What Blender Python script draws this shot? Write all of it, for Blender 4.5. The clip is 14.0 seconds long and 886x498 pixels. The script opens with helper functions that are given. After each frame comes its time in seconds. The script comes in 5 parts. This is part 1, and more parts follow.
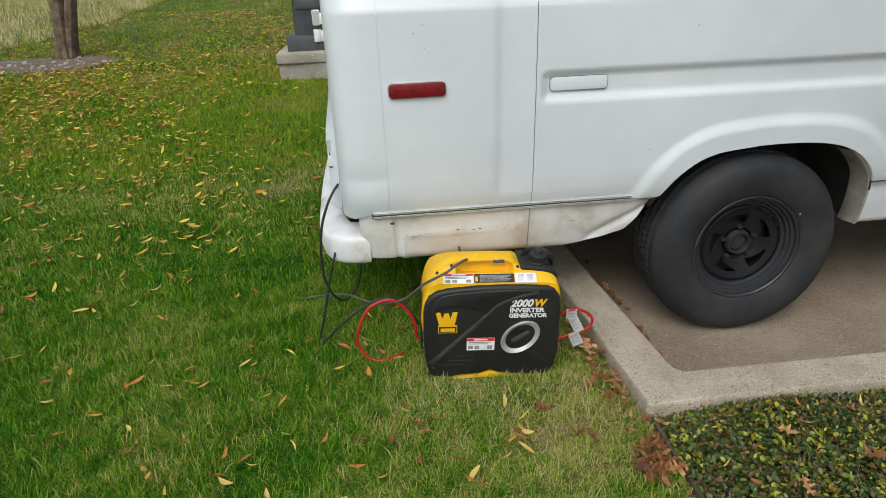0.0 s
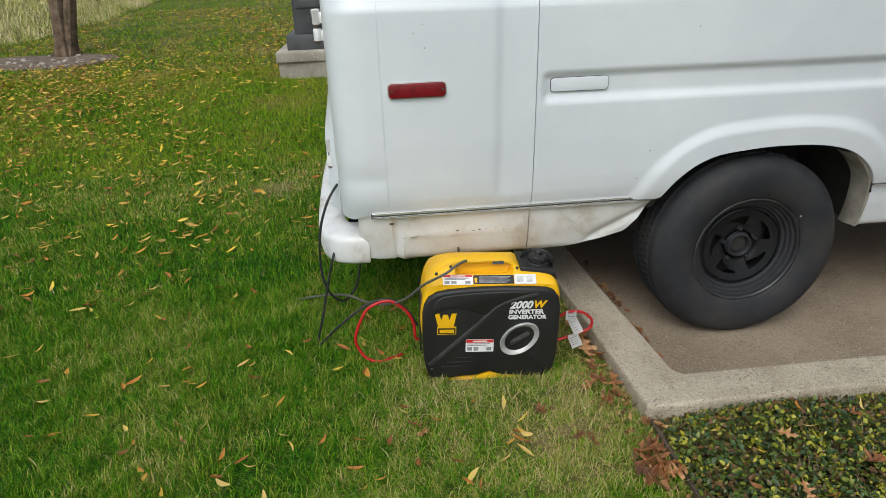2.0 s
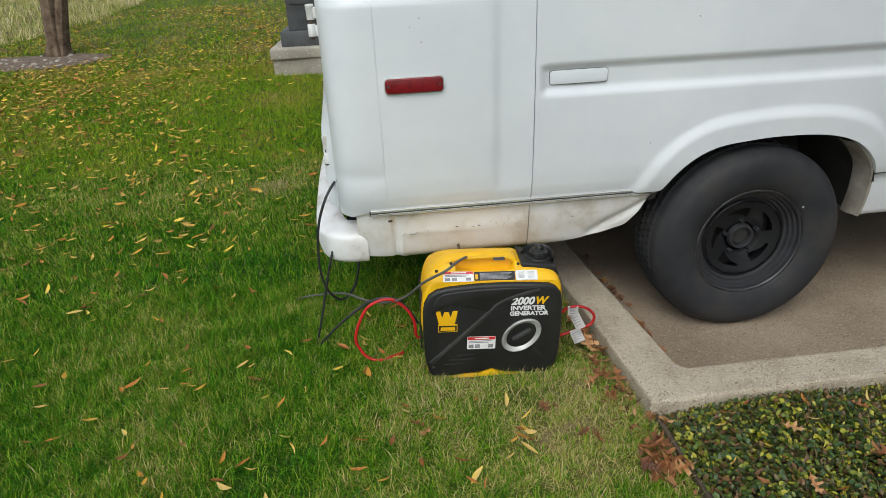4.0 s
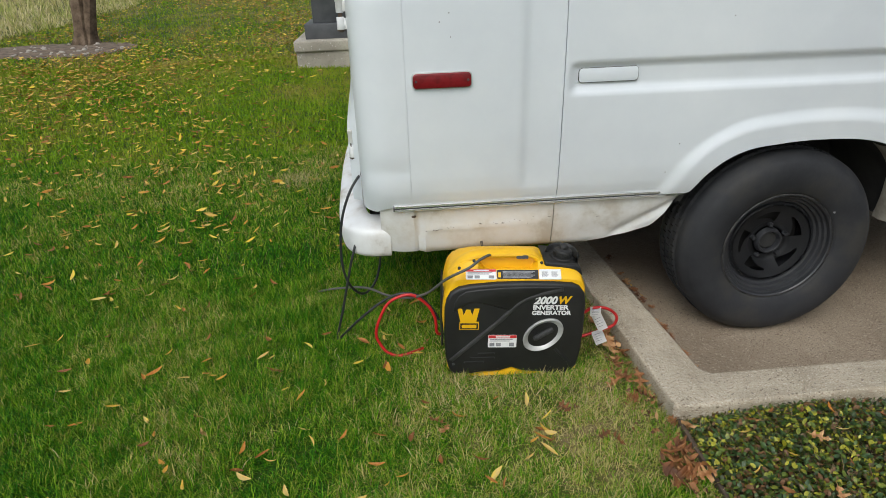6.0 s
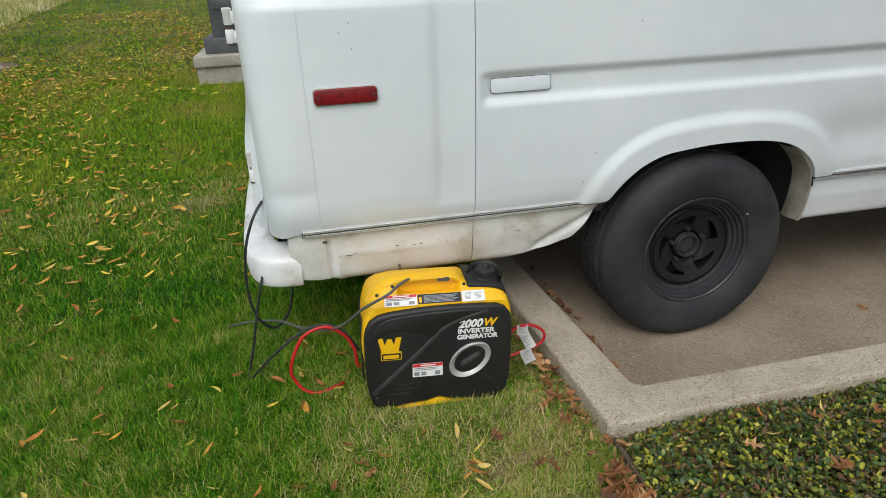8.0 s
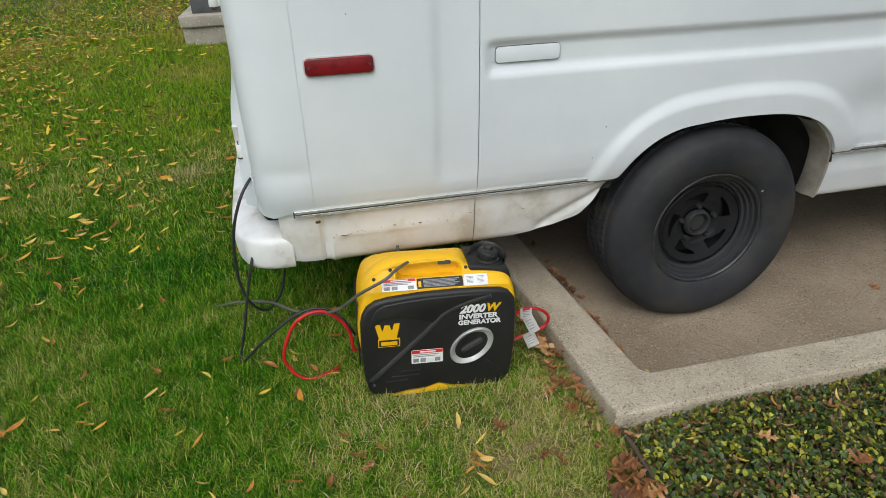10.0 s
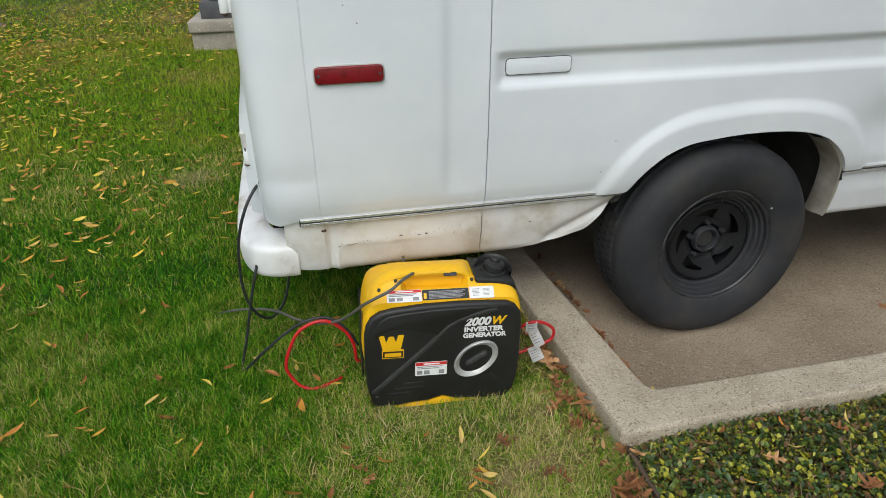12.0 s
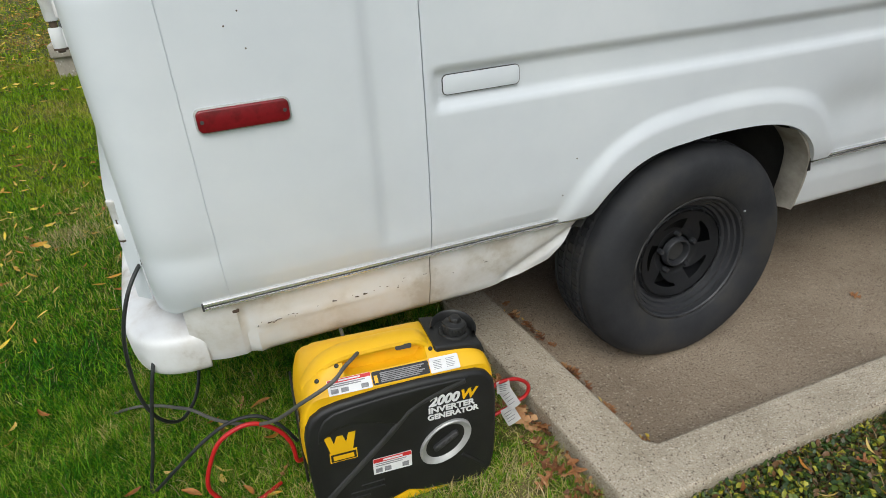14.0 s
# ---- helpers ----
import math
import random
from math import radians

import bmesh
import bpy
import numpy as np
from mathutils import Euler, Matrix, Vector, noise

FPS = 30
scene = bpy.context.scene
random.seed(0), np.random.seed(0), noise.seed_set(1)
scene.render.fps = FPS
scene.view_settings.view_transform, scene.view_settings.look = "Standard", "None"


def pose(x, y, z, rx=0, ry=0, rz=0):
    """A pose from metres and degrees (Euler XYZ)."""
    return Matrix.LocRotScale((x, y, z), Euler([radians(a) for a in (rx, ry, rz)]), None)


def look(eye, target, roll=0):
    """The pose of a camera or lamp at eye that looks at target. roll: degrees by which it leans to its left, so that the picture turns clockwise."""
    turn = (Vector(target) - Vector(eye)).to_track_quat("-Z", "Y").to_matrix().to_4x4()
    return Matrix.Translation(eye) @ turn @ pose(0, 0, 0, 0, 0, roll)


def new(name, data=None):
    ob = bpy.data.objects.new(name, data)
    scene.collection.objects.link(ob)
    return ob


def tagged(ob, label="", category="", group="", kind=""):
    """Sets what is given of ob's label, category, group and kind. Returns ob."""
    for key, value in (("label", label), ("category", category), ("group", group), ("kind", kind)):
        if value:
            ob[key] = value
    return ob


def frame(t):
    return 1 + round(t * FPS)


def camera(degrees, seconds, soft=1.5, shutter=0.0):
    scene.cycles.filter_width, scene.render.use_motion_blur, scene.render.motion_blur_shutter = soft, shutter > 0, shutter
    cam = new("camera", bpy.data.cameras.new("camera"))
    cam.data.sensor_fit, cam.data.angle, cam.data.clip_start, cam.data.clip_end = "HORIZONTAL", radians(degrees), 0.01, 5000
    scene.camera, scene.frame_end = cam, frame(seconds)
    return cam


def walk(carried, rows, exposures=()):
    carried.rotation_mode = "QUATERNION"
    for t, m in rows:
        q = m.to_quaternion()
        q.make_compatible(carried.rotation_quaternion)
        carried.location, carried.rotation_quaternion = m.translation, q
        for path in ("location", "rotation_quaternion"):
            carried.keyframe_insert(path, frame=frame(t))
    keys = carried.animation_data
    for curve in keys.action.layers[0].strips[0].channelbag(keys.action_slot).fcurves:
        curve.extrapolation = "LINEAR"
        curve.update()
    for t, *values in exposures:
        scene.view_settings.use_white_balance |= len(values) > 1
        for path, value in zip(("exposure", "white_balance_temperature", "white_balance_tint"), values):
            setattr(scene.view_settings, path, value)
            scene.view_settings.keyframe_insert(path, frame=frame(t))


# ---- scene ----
cam = camera(70.0, 14.0, soft=0.55)
PATH = [
    (0, (0.069, -0.222, 1.358), (0.235, 1.596, 0.543), -2.3),
    (0.5, (0.067, -0.227, 1.362), (0.242, 1.59, 0.544), -2.6),
    (1, (0.065, -0.225, 1.361), (0.244, 1.587, 0.534), -1.8),
    (1.5, (0.064, -0.23, 1.364), (0.234, 1.587, 0.546), -1.6),
    (2, (0.069, -0.211, 1.359), (0.238, 1.606, 0.542), -2.0),
    (2.5, (0.076, -0.21, 1.361), (0.252, 1.604, 0.538), -2.3),
    (4.8, (0.06, -0.176, 1.351), (0.232, 1.632, 0.513), -2.9),
    (5, (0.063, -0.186, 1.353), (0.218, 1.623, 0.513), -2.2),
    (5.5, (0.06, -0.19, 1.357), (0.182, 1.627, 0.53), -3.1),
    (6, (0.041, -0.17, 1.354), (0.165, 1.64, 0.511), -2.0),
    (6.5, (0.008, -0.187, 1.365), (0.062, 1.637, 0.547), -1.5),
    (7, (-0.007, -0.169, 1.352), (0.144, 1.655, 0.544), -1.7),
    (7.5, (-0.013, -0.135, 1.346), (0.332, 1.656, 0.527), 1.4),
    (8, (0.083, -0.034, 1.338), (0.446, 1.752, 0.515), -2.3),
    (8.5, (0.153, 0.068, 1.329), (0.538, 1.84, 0.486), -3.2),
    (9, (0.1, 0.088, 1.335), (0.472, 1.829, 0.423), -1.8),
    (9.2, (0.086, 0.084, 1.343), (0.443, 1.821, 0.419), -2.4),
    (11.3, (0.098, 0.117, 1.34), (0.479, 1.846, 0.411), -0.8),
    (11.5, (0.095, 0.114, 1.341), (0.464, 1.846, 0.413), -0.8),
    (12, (0.082, 0.115, 1.342), (0.446, 1.861, 0.437), -0.9),
    (12.5, (0.04, 0.133, 1.343), (0.385, 1.882, 0.438), -0.9),
    (13, (-0.024, 0.19, 1.336), (0.384, 1.926, 0.431), -0.9),
    (13.5, (0.054, 0.349, 1.317), (0.629, 2.011, 0.366), -0.7),
    (14, (0.121, 0.518, 1.33), (0.724, 2.182, 0.399), -4.1),
]
walk(cam, [(t, look(eye, target, roll)) for t, eye, target, roll in PATH], exposures=[(0.0, 0.08, 6270, 6.5), (14.0, 0.08, 6270, 6.5)])

# ---- light: an overcast sky ----
world = bpy.data.worlds.new("overcast")
scene.world = world
world.use_nodes = True
wn = world.node_tree.nodes
sky = wn.new("ShaderNodeTexSky")
sky.sky_type, sky.sun_disc = "NISHITA", False
sky.sun_elevation, sky.sun_rotation = radians(50), radians(200)
sky.dust_density, sky.ozone_density, sky.air_density = 4.0, 0.6, 1.2
hsv = wn.new("ShaderNodeHueSaturation")
hsv.inputs["Saturation"].default_value = 0.45
world.node_tree.links.new(sky.outputs[0], hsv.inputs["Color"])
world.node_tree.links.new(hsv.outputs[0], wn["Background"].inputs["Color"])
wn["Background"].inputs["Strength"].default_value = 0.15
sun_data = bpy.data.lights.new("sun", "SUN")
sun_data.energy, sun_data.angle, sun_data.color = 0.6, radians(40), (0.97, 0.985, 1.0)
sun = new("sun", sun_data)
sun.matrix_world = look((-6, -10, 14), (0, 0, 0))


# ---- materials ----
def mat(name, cols, scale=8.0, rough=0.6, metal=0.0, bump=0.0, bump_scale=60.0, spots=None, spec=0.5, coords="Object", island=0.0, obj=0.0, coat=0.0):
    """A surface: noise between two or three colours, finer noise for relief, spots of another colour, change from piece to piece."""
    m = bpy.data.materials.new(name)
    m.use_nodes = True
    nt = m.node_tree
    n, link = nt.nodes, nt.links.new
    bs = n["Principled BSDF"]
    tc = n.new("ShaderNodeTexCoord")
    src = tc.outputs[coords]
    nz = n.new("ShaderNodeTexNoise")
    nz.inputs["Scale"].default_value, nz.inputs["Detail"].default_value, nz.inputs["Roughness"].default_value = scale, 6, 0.62
    link(src, nz.inputs["Vector"])
    fac = nz.outputs["Fac"]
    for amount, info, socket in ((island, "ShaderNodeNewGeometry", "Random Per Island"), (obj, "ShaderNodeObjectInfo", "Random")):
        if amount:
            g = n.new(info)
            a = n.new("ShaderNodeMath"); a.operation = "MULTIPLY_ADD"
            link(g.outputs[socket], a.inputs[0]); a.inputs[1].default_value = amount; a.inputs[2].default_value = -amount / 2
            b = n.new("ShaderNodeMath"); b.operation = "ADD"
            link(a.outputs[0], b.inputs[0]); link(fac, b.inputs[1])
            fac = b.outputs[0]
    ramp = n.new("ShaderNodeValToRGB")
    el = ramp.color_ramp.elements
    lo, hi = (0.36, 0.64) if not (island or obj) else (0.15, 0.85)
    el[0].position, el[1].position = lo, hi
    el[0].color, el[1].color = (*cols[0], 1), (*cols[-1], 1)
    for i, c in enumerate(cols[1:-1]):
        e = el.new(lo + (hi - lo) * (i + 1) / (len(cols) - 1))
        e.color = (*c, 1)
    link(fac, ramp.inputs[0])
    colour = ramp.outputs[0]
    for size, amount, c in spots or ():
        v = n.new("ShaderNodeTexVoronoi"); v.inputs["Scale"].default_value = size
        link(src, v.inputs["Vector"])
        pick = n.new("ShaderNodeSeparateColor"); link(v.outputs["Color"], pick.inputs[0])
        near = n.new("ShaderNodeMath"); near.operation = "LESS_THAN"; near.inputs[1].default_value = 0.42
        link(v.outputs["Distance"], near.inputs[0])
        some = n.new("ShaderNodeMath"); some.operation = "LESS_THAN"; some.inputs[1].default_value = amount
        link(pick.outputs[0], some.inputs[0])
        both = n.new("ShaderNodeMath"); both.operation = "MULTIPLY"
        link(near.outputs[0], both.inputs[0]); link(some.outputs[0], both.inputs[1])
        mx = n.new("ShaderNodeMix"); mx.data_type = "RGBA"
        link(both.outputs[0], mx.inputs[0]); link(colour, mx.inputs[6]); mx.inputs[7].default_value = (*c, 1)
        colour = mx.outputs[2]
    link(colour, bs.inputs["Base Color"])
    bs.inputs["Roughness"].default_value, bs.inputs["Metallic"].default_value = rough, metal
    bs.inputs["Specular IOR Level"].default_value = spec
    bs.inputs["Coat Weight"].default_value = coat
    if bump:
        b2 = n.new("ShaderNodeTexNoise"); b2.inputs["Scale"].default_value, b2.inputs["Detail"].default_value = bump_scale, 5
        link(src, b2.inputs["Vector"])
        bp = n.new("ShaderNodeBump"); bp.inputs["Strength"].default_value, bp.inputs["Distance"].default_value = bump, 0.004
        link(b2.outputs["Fac"], bp.inputs["Height"]); link(bp.outputs[0], bs.inputs["Normal"])
    return m


M = {
    "van": mat("white van paint", [(0.655, 0.69, 0.725), (0.69, 0.725, 0.755), (0.73, 0.76, 0.785)], 1.6, 0.32, bump=0.03, bump_scale=9, coat=0.25),
    "van_low": mat("dirty cream sill paint", [(0.50, 0.465, 0.40), (0.62, 0.605, 0.565), (0.68, 0.675, 0.655), (0.70, 0.71, 0.71)], 6.5, 0.45, bump=0.06, bump_scale=25),
    "bumper": mat("white bumper paint", [(0.47, 0.44, 0.385), (0.66, 0.65, 0.625), (0.73, 0.735, 0.73), (0.76, 0.77, 0.77)], 6, 0.42, bump=0.05, bump_scale=30),
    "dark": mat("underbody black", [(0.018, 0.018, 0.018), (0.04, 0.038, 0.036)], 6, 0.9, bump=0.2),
    "liner": mat("undersealed cream inner arch", [(0.22, 0.20, 0.165), (0.46, 0.43, 0.37)], 7, 0.8, bump=0.3),
    "chrome": mat("polished trim", [(0.78, 0.78, 0.77), (0.88, 0.88, 0.87)], 14, 0.18, 0.75),
    "trim_black": mat("trim insert", [(0.03, 0.03, 0.03), (0.06, 0.06, 0.06)], 9, 0.5),
    "red_lens": mat("red lens", [(0.13, 0.003, 0.006), (0.20, 0.005, 0.010), (0.16, 0.004, 0.008)], 30, 0.25, bump=0.1, bump_scale=220),
    "tyre": mat("tyre rubber", [(0.017, 0.018, 0.021), (0.026, 0.027, 0.030), (0.040, 0.038, 0.036)], 5, 0.72, bump=0.15, bump_scale=90, spec=0.36),
    "rim": mat("black wheel paint", [(0.024, 0.025, 0.028), (0.034, 0.035, 0.039)], 9, 0.38, bump=0.05, bump_scale=70),
    "rim_wear": mat("worn rim edge", [(0.02, 0.02, 0.02), (0.11, 0.105, 0.1)], 26, 0.45, 0.4),
    "yellow": mat("yellow moulded plastic", [(0.80, 0.44, 0.006), (0.86, 0.50, 0.008)], 6, 0.4, bump=0.04, bump_scale=260),
    "black": mat("black textured plastic", [(0.010, 0.010, 0.010), (0.017, 0.017, 0.016)], 12, 0.5, bump=0.12, bump_scale=420),
    "ridge": mat("grey black plastic ridge", [(0.03, 0.03, 0.03), (0.045, 0.045, 0.044)], 12, 0.5, bump=0.1, bump_scale=400),
    "silver": mat("silver painted plastic", [(0.40, 0.40, 0.385), (0.50, 0.50, 0.485)], 14, 0.42, 0.4),
    "white": mat("white print", [(0.72, 0.72, 0.71), (0.80, 0.80, 0.79)], 20, 0.5),
    "red": mat("red print", [(0.55, 0.02, 0.02), (0.62, 0.03, 0.03)], 20, 0.5),
    "grey": mat("grey print", [(0.18, 0.18, 0.19), (0.32, 0.32, 0.33)], 60, 0.6),
    "red_cable": mat("red rubber cable", [(0.42, 0.010, 0.012), (0.52, 0.016, 0.016)], 20, 0.42),
    "cord": mat("black rubber cord", [(0.012, 0.014, 0.014), (0.03, 0.033, 0.033)], 12, 0.5),
    "cord_grey": mat("dusty grey cord", [(0.07, 0.07, 0.065), (0.11, 0.105, 0.095)], 12, 0.55),
    "kerb": mat("exposed aggregate kerb", [(0.35, 0.300, 0.225), (0.49, 0.430, 0.335)], 7, 0.9, bump=0.9, bump_scale=190, spots=[(310, 0.34, (0.25, 0.19, 0.125)), (260, 0.20, (0.62, 0.56, 0.45)), (290, 0.12, (0.10, 0.070, 0.045)), (170, 0.13, (0.62, 0.56, 0.46)), (150, 0.09, (0.11, 0.08, 0.055)), (420, 0.2, (0.36, 0.28, 0.19))], coords="Object"),
    "pave": mat("exposed aggregate drive", [(0.245, 0.190, 0.134), (0.365, 0.292, 0.213)], 2.2, 0.88, bump=0.9, bump_scale=170, spots=[(300, 0.32, (0.16, 0.110, 0.068)), (230, 0.12, (0.48, 0.40, 0.30)), (140, 0.09, (0.50, 0.42, 0.32)), (260, 0.12, (0.050, 0.035, 0.022)), (150, 0.08, (0.085, 0.06, 0.04)), (400, 0.2, (0.25, 0.19, 0.125))]),
    "concrete": mat("weathered concrete", [(0.29, 0.262, 0.215), (0.44, 0.405, 0.335)], 3, 0.9, bump=0.5, bump_scale=40, spots=[(150, 0.14, (0.22, 0.2, 0.17)), (60, 0.05, (0.5, 0.47, 0.42))]),
    "post": mat("dark grey painted steel", [(0.05, 0.053, 0.057), (0.085, 0.088, 0.093)], 5, 0.5),
    "bark": mat("ridged tree bark", [(0.055, 0.036, 0.022), (0.12, 0.082, 0.052), (0.17, 0.125, 0.085)], 9, 0.95, bump=1.0, bump_scale=22),
    "mulch": mat("bare soil and chips", [(0.09, 0.062, 0.042), (0.20, 0.15, 0.105)], 12, 0.95, bump=0.8, bump_scale=40),
    "stone": mat("pale stones", [(0.24, 0.21, 0.175), (0.46, 0.42, 0.36)], 9, 0.9, bump=0.3, obj=0.3),
    "edging": mat("rusty brown edging", [(0.05, 0.035, 0.025), (0.11, 0.075, 0.05)], 14, 0.85, bump=0.3),
    "lance": mat("fallen willow leaf", [(0.19, 0.070, 0.014), (0.42, 0.165, 0.020), (0.56, 0.33, 0.030), (0.54, 0.39, 0.13), (0.70, 0.51, 0.03)], 20, 0.6, bump=0.2, obj=0.75, island=0.0),
    "lance_stuff": mat("fallen willow leaves", [(0.20, 0.075, 0.014), (0.40, 0.165, 0.020), (0.54, 0.31, 0.030), (0.50, 0.33, 0.09), (0.68, 0.50, 0.03)], 20, 0.6, island=0.75),
    "oak": mat("fallen oak leaf", [(0.075, 0.028, 0.010), (0.20, 0.075, 0.022), (0.30, 0.125, 0.04), (0.50, 0.29, 0.13)], 24, 0.65, bump=0.3, obj=0.6),
    "litter_leaf": mat("broken dry leaves", [(0.08, 0.03, 0.01), (0.24, 0.10, 0.03), (0.45, 0.27, 0.12)], 20, 0.7, island=0.7),
    "cover": mat("glossy ground cover leaf", [(0.15, 0.072, 0.026), (0.040, 0.044, 0.012), (0.020, 0.050, 0.008), (0.032, 0.074, 0.010), (0.056, 0.098, 0.010), (0.11, 0.145, 0.012), (0.33, 0.31, 0.022)], 9, 0.45, island=0.84, spec=0.5),
    "stem": mat("dry stems", [(0.10, 0.055, 0.03), (0.30, 0.22, 0.12)], 14, 0.9, island=0.4),
    "litter": mat("leaf litter soil", [(0.02, 0.015, 0.010), (0.075, 0.05, 0.03)], 30, 0.95, bump=0.6),
}


def grass_mat(name, lush, dry, soil=False, island=0.5, bias=0.0):
    """Grass whose colour changes from lush to dry in patches and from blade to blade."""
    m = bpy.data.materials.new(name)
    m.use_nodes = True
    nt = m.node_tree
    n, link = nt.nodes, nt.links.new
    bs = n["Principled BSDF"]
    geo = n.new("ShaderNodeNewGeometry")
    pos = geo.outputs["Position"]

    def ramp(fac, stops):
        r = n.new("ShaderNodeValToRGB")
        e = r.color_ramp.elements
        e[0].position, e[0].color = stops[0][0], (*stops[0][1], 1)
        e[1].position, e[1].color = stops[-1][0], (*stops[-1][1], 1)
        for p, c in stops[1:-1]:
            q = e.new(p); q.color = (*c, 1)
        link(fac, r.inputs[0])
        return r.outputs[0]

    def math_(op, a, b):
        k = n.new("ShaderNodeMath"); k.operation = op
        for i, v in enumerate((a, b)):
            if isinstance(v, (int, float)):
                k.inputs[i].default_value = v
            else:
                link(v, k.inputs[i])
        return k.outputs[0]

    big = n.new("ShaderNodeTexNoise"); big.inputs["Scale"].default_value, big.inputs["Detail"].default_value = 1.7, 4
    link(pos, big.inputs["Vector"])
    # worn, dry turf in front of the generator and along the kerb
    dist = n.new("ShaderNodeVectorMath"); dist.operation = "DISTANCE"
    sc = n.new("ShaderNodeVectorMath"); sc.operation = "MULTIPLY"; sc.inputs[1].default_value = (1.0, 0.75, 0.0)
    link(pos, sc.inputs[0]); link(sc.outputs[0], dist.inputs[0]); dist.inputs[1].default_value = (0.55, 1.02, 0)
    worn = math_("SUBTRACT", 1.0, math_("DIVIDE", dist.outputs["Value"], 0.85))
    worn = math_("MAXIMUM", worn, 0.0)
    rnd = math_("MULTIPLY", math_("SUBTRACT", geo.outputs["Random Per Island"], 0.5), island) if not soil else 0.0
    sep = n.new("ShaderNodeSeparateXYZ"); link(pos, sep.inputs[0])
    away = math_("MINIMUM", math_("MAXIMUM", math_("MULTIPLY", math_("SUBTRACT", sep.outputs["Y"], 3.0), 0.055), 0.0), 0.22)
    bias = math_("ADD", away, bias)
    mid = n.new("ShaderNodeTexNoise"); mid.inputs["Scale"].default_value, mid.inputs["Detail"].default_value = 11.0, 3
    link(pos, mid.inputs["Vector"])
    rnd = math_("ADD", rnd, math_("MULTIPLY", math_("SUBTRACT", mid.outputs["Fac"], 0.52), 0.7))
    f = math_("ADD", math_("ADD", math_("ADD", big.outputs["Fac"], math_("MULTIPLY", worn, 0.40)), rnd), bias)
    link(ramp(f, [(0.2, lush[0]), (0.45, lush[1]), (0.66, lush[2]), (0.88, dry[0]), (1.0, dry[1])]), bs.inputs["Base Color"])
    bs.inputs["Roughness"].default_value = 0.6
    bs.inputs["Specular IOR Level"].default_value = 0.16
    if soil:
        b2 = n.new("ShaderNodeTexNoise"); b2.inputs["Scale"].default_value, b2.inputs["Detail"].default_value = 90, 6
        link(pos, b2.inputs["Vector"])
        bp = n.new("ShaderNodeBump"); bp.inputs["Strength"].default_value, bp.inputs["Distance"].default_value = 0.8, 0.01
        link(b2.outputs["Fac"], bp.inputs["Height"]); link(bp.outputs[0], bs.inputs["Normal"])
    return m


M["grass"] = grass_mat("lawn blades", [(0.019, 0.110, 0.002), (0.073, 0.234, 0.004), (0.190, 0.335, 0.010)], [(0.33, 0.31, 0.060), (0.50, 0.42, 0.18)], island=0.84)
M["soil"] = grass_mat("lawn thatch", [(0.014, 0.042, 0.003), (0.027, 0.064, 0.004), (0.06, 0.088, 0.009)], [(0.13, 0.11, 0.04), (0.20, 0.15, 0.075)], soil=True)
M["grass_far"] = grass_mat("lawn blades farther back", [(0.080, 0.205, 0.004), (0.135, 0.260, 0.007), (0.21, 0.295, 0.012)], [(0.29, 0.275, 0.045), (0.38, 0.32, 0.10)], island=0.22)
M["straw"] = mat("dead straw blades", [(0.22, 0.17, 0.07), (0.42, 0.34, 0.17), (0.55, 0.46, 0.26)], 20, 0.7, island=0.6)
M["field"] = grass_mat("tall dry grass", [(0.22, 0.28, 0.05), (0.32, 0.35, 0.085), (0.42, 0.39, 0.14)], [(0.55, 0.47, 0.24), (0.62, 0.54, 0.32)], island=0.7)


# ---- mesh helpers ----
def part(name, bm, material, parent=None, label="", smooth=True):
    """One mesh object from a bmesh, under its thing or part."""
    me = bpy.data.meshes.new(name)
    bm.to_mesh(me); bm.free()
    return link_mesh(name, me, material, parent, label, smooth)


def link_mesh(name, me, material, parent=None, label="", smooth=True):
    me.materials.append(M[material])
    if smooth:
        me.shade_smooth()
        me.set_sharp_from_angle(angle=radians(38))
    ob = new(name, me)
    if parent:
        ob.parent = parent
    if label:
        tagged(ob, label)
    return ob


def thing(name, label, category, group="", kind="", m=None):
    ob = new(name)
    tagged(ob, label, category, group, kind)
    if m:
        ob.matrix_world = m
    return ob


def grid_mesh(name, pts, close_u=False):
    """A mesh from rows of points of equal length."""
    rows, cols = len(pts), len(pts[0])
    faces = []
    for i in range(rows - 1 + (1 if close_u else 0)):
        for j in range(cols - 1):
            a, b = i, (i + 1) % rows
            faces.append((a * cols + j, a * cols + j + 1, b * cols + j + 1, b * cols + j))
    me = bpy.data.meshes.new(name)
    me.from_pydata([p for r in pts for p in r], [], faces)
    me.update()
    return me


def lathe(profile, n=48, axis="y"):
    """Turns (radius, place along the axis) about the axis; a bmesh."""
    bm = bmesh.new()
    rings = []
    for k in range(n):
        a = 2 * math.pi * k / n
        row = []
        for r, h in profile:
            c, s = r * math.cos(a), r * math.sin(a)
            row.append(bm.verts.new((c, h, s) if axis == "y" else (c, s, h)))
        rings.append(row)
    for k in range(n):
        p, q = rings[k], rings[(k + 1) % n]
        for j in range(len(profile) - 1):
            bm.faces.new((p[j], p[j + 1], q[j + 1], q[j]))
    bmesh.ops.remove_doubles(bm, verts=bm.verts, dist=1e-6)
    bmesh.ops.recalc_face_normals(bm, faces=bm.faces)
    return bm


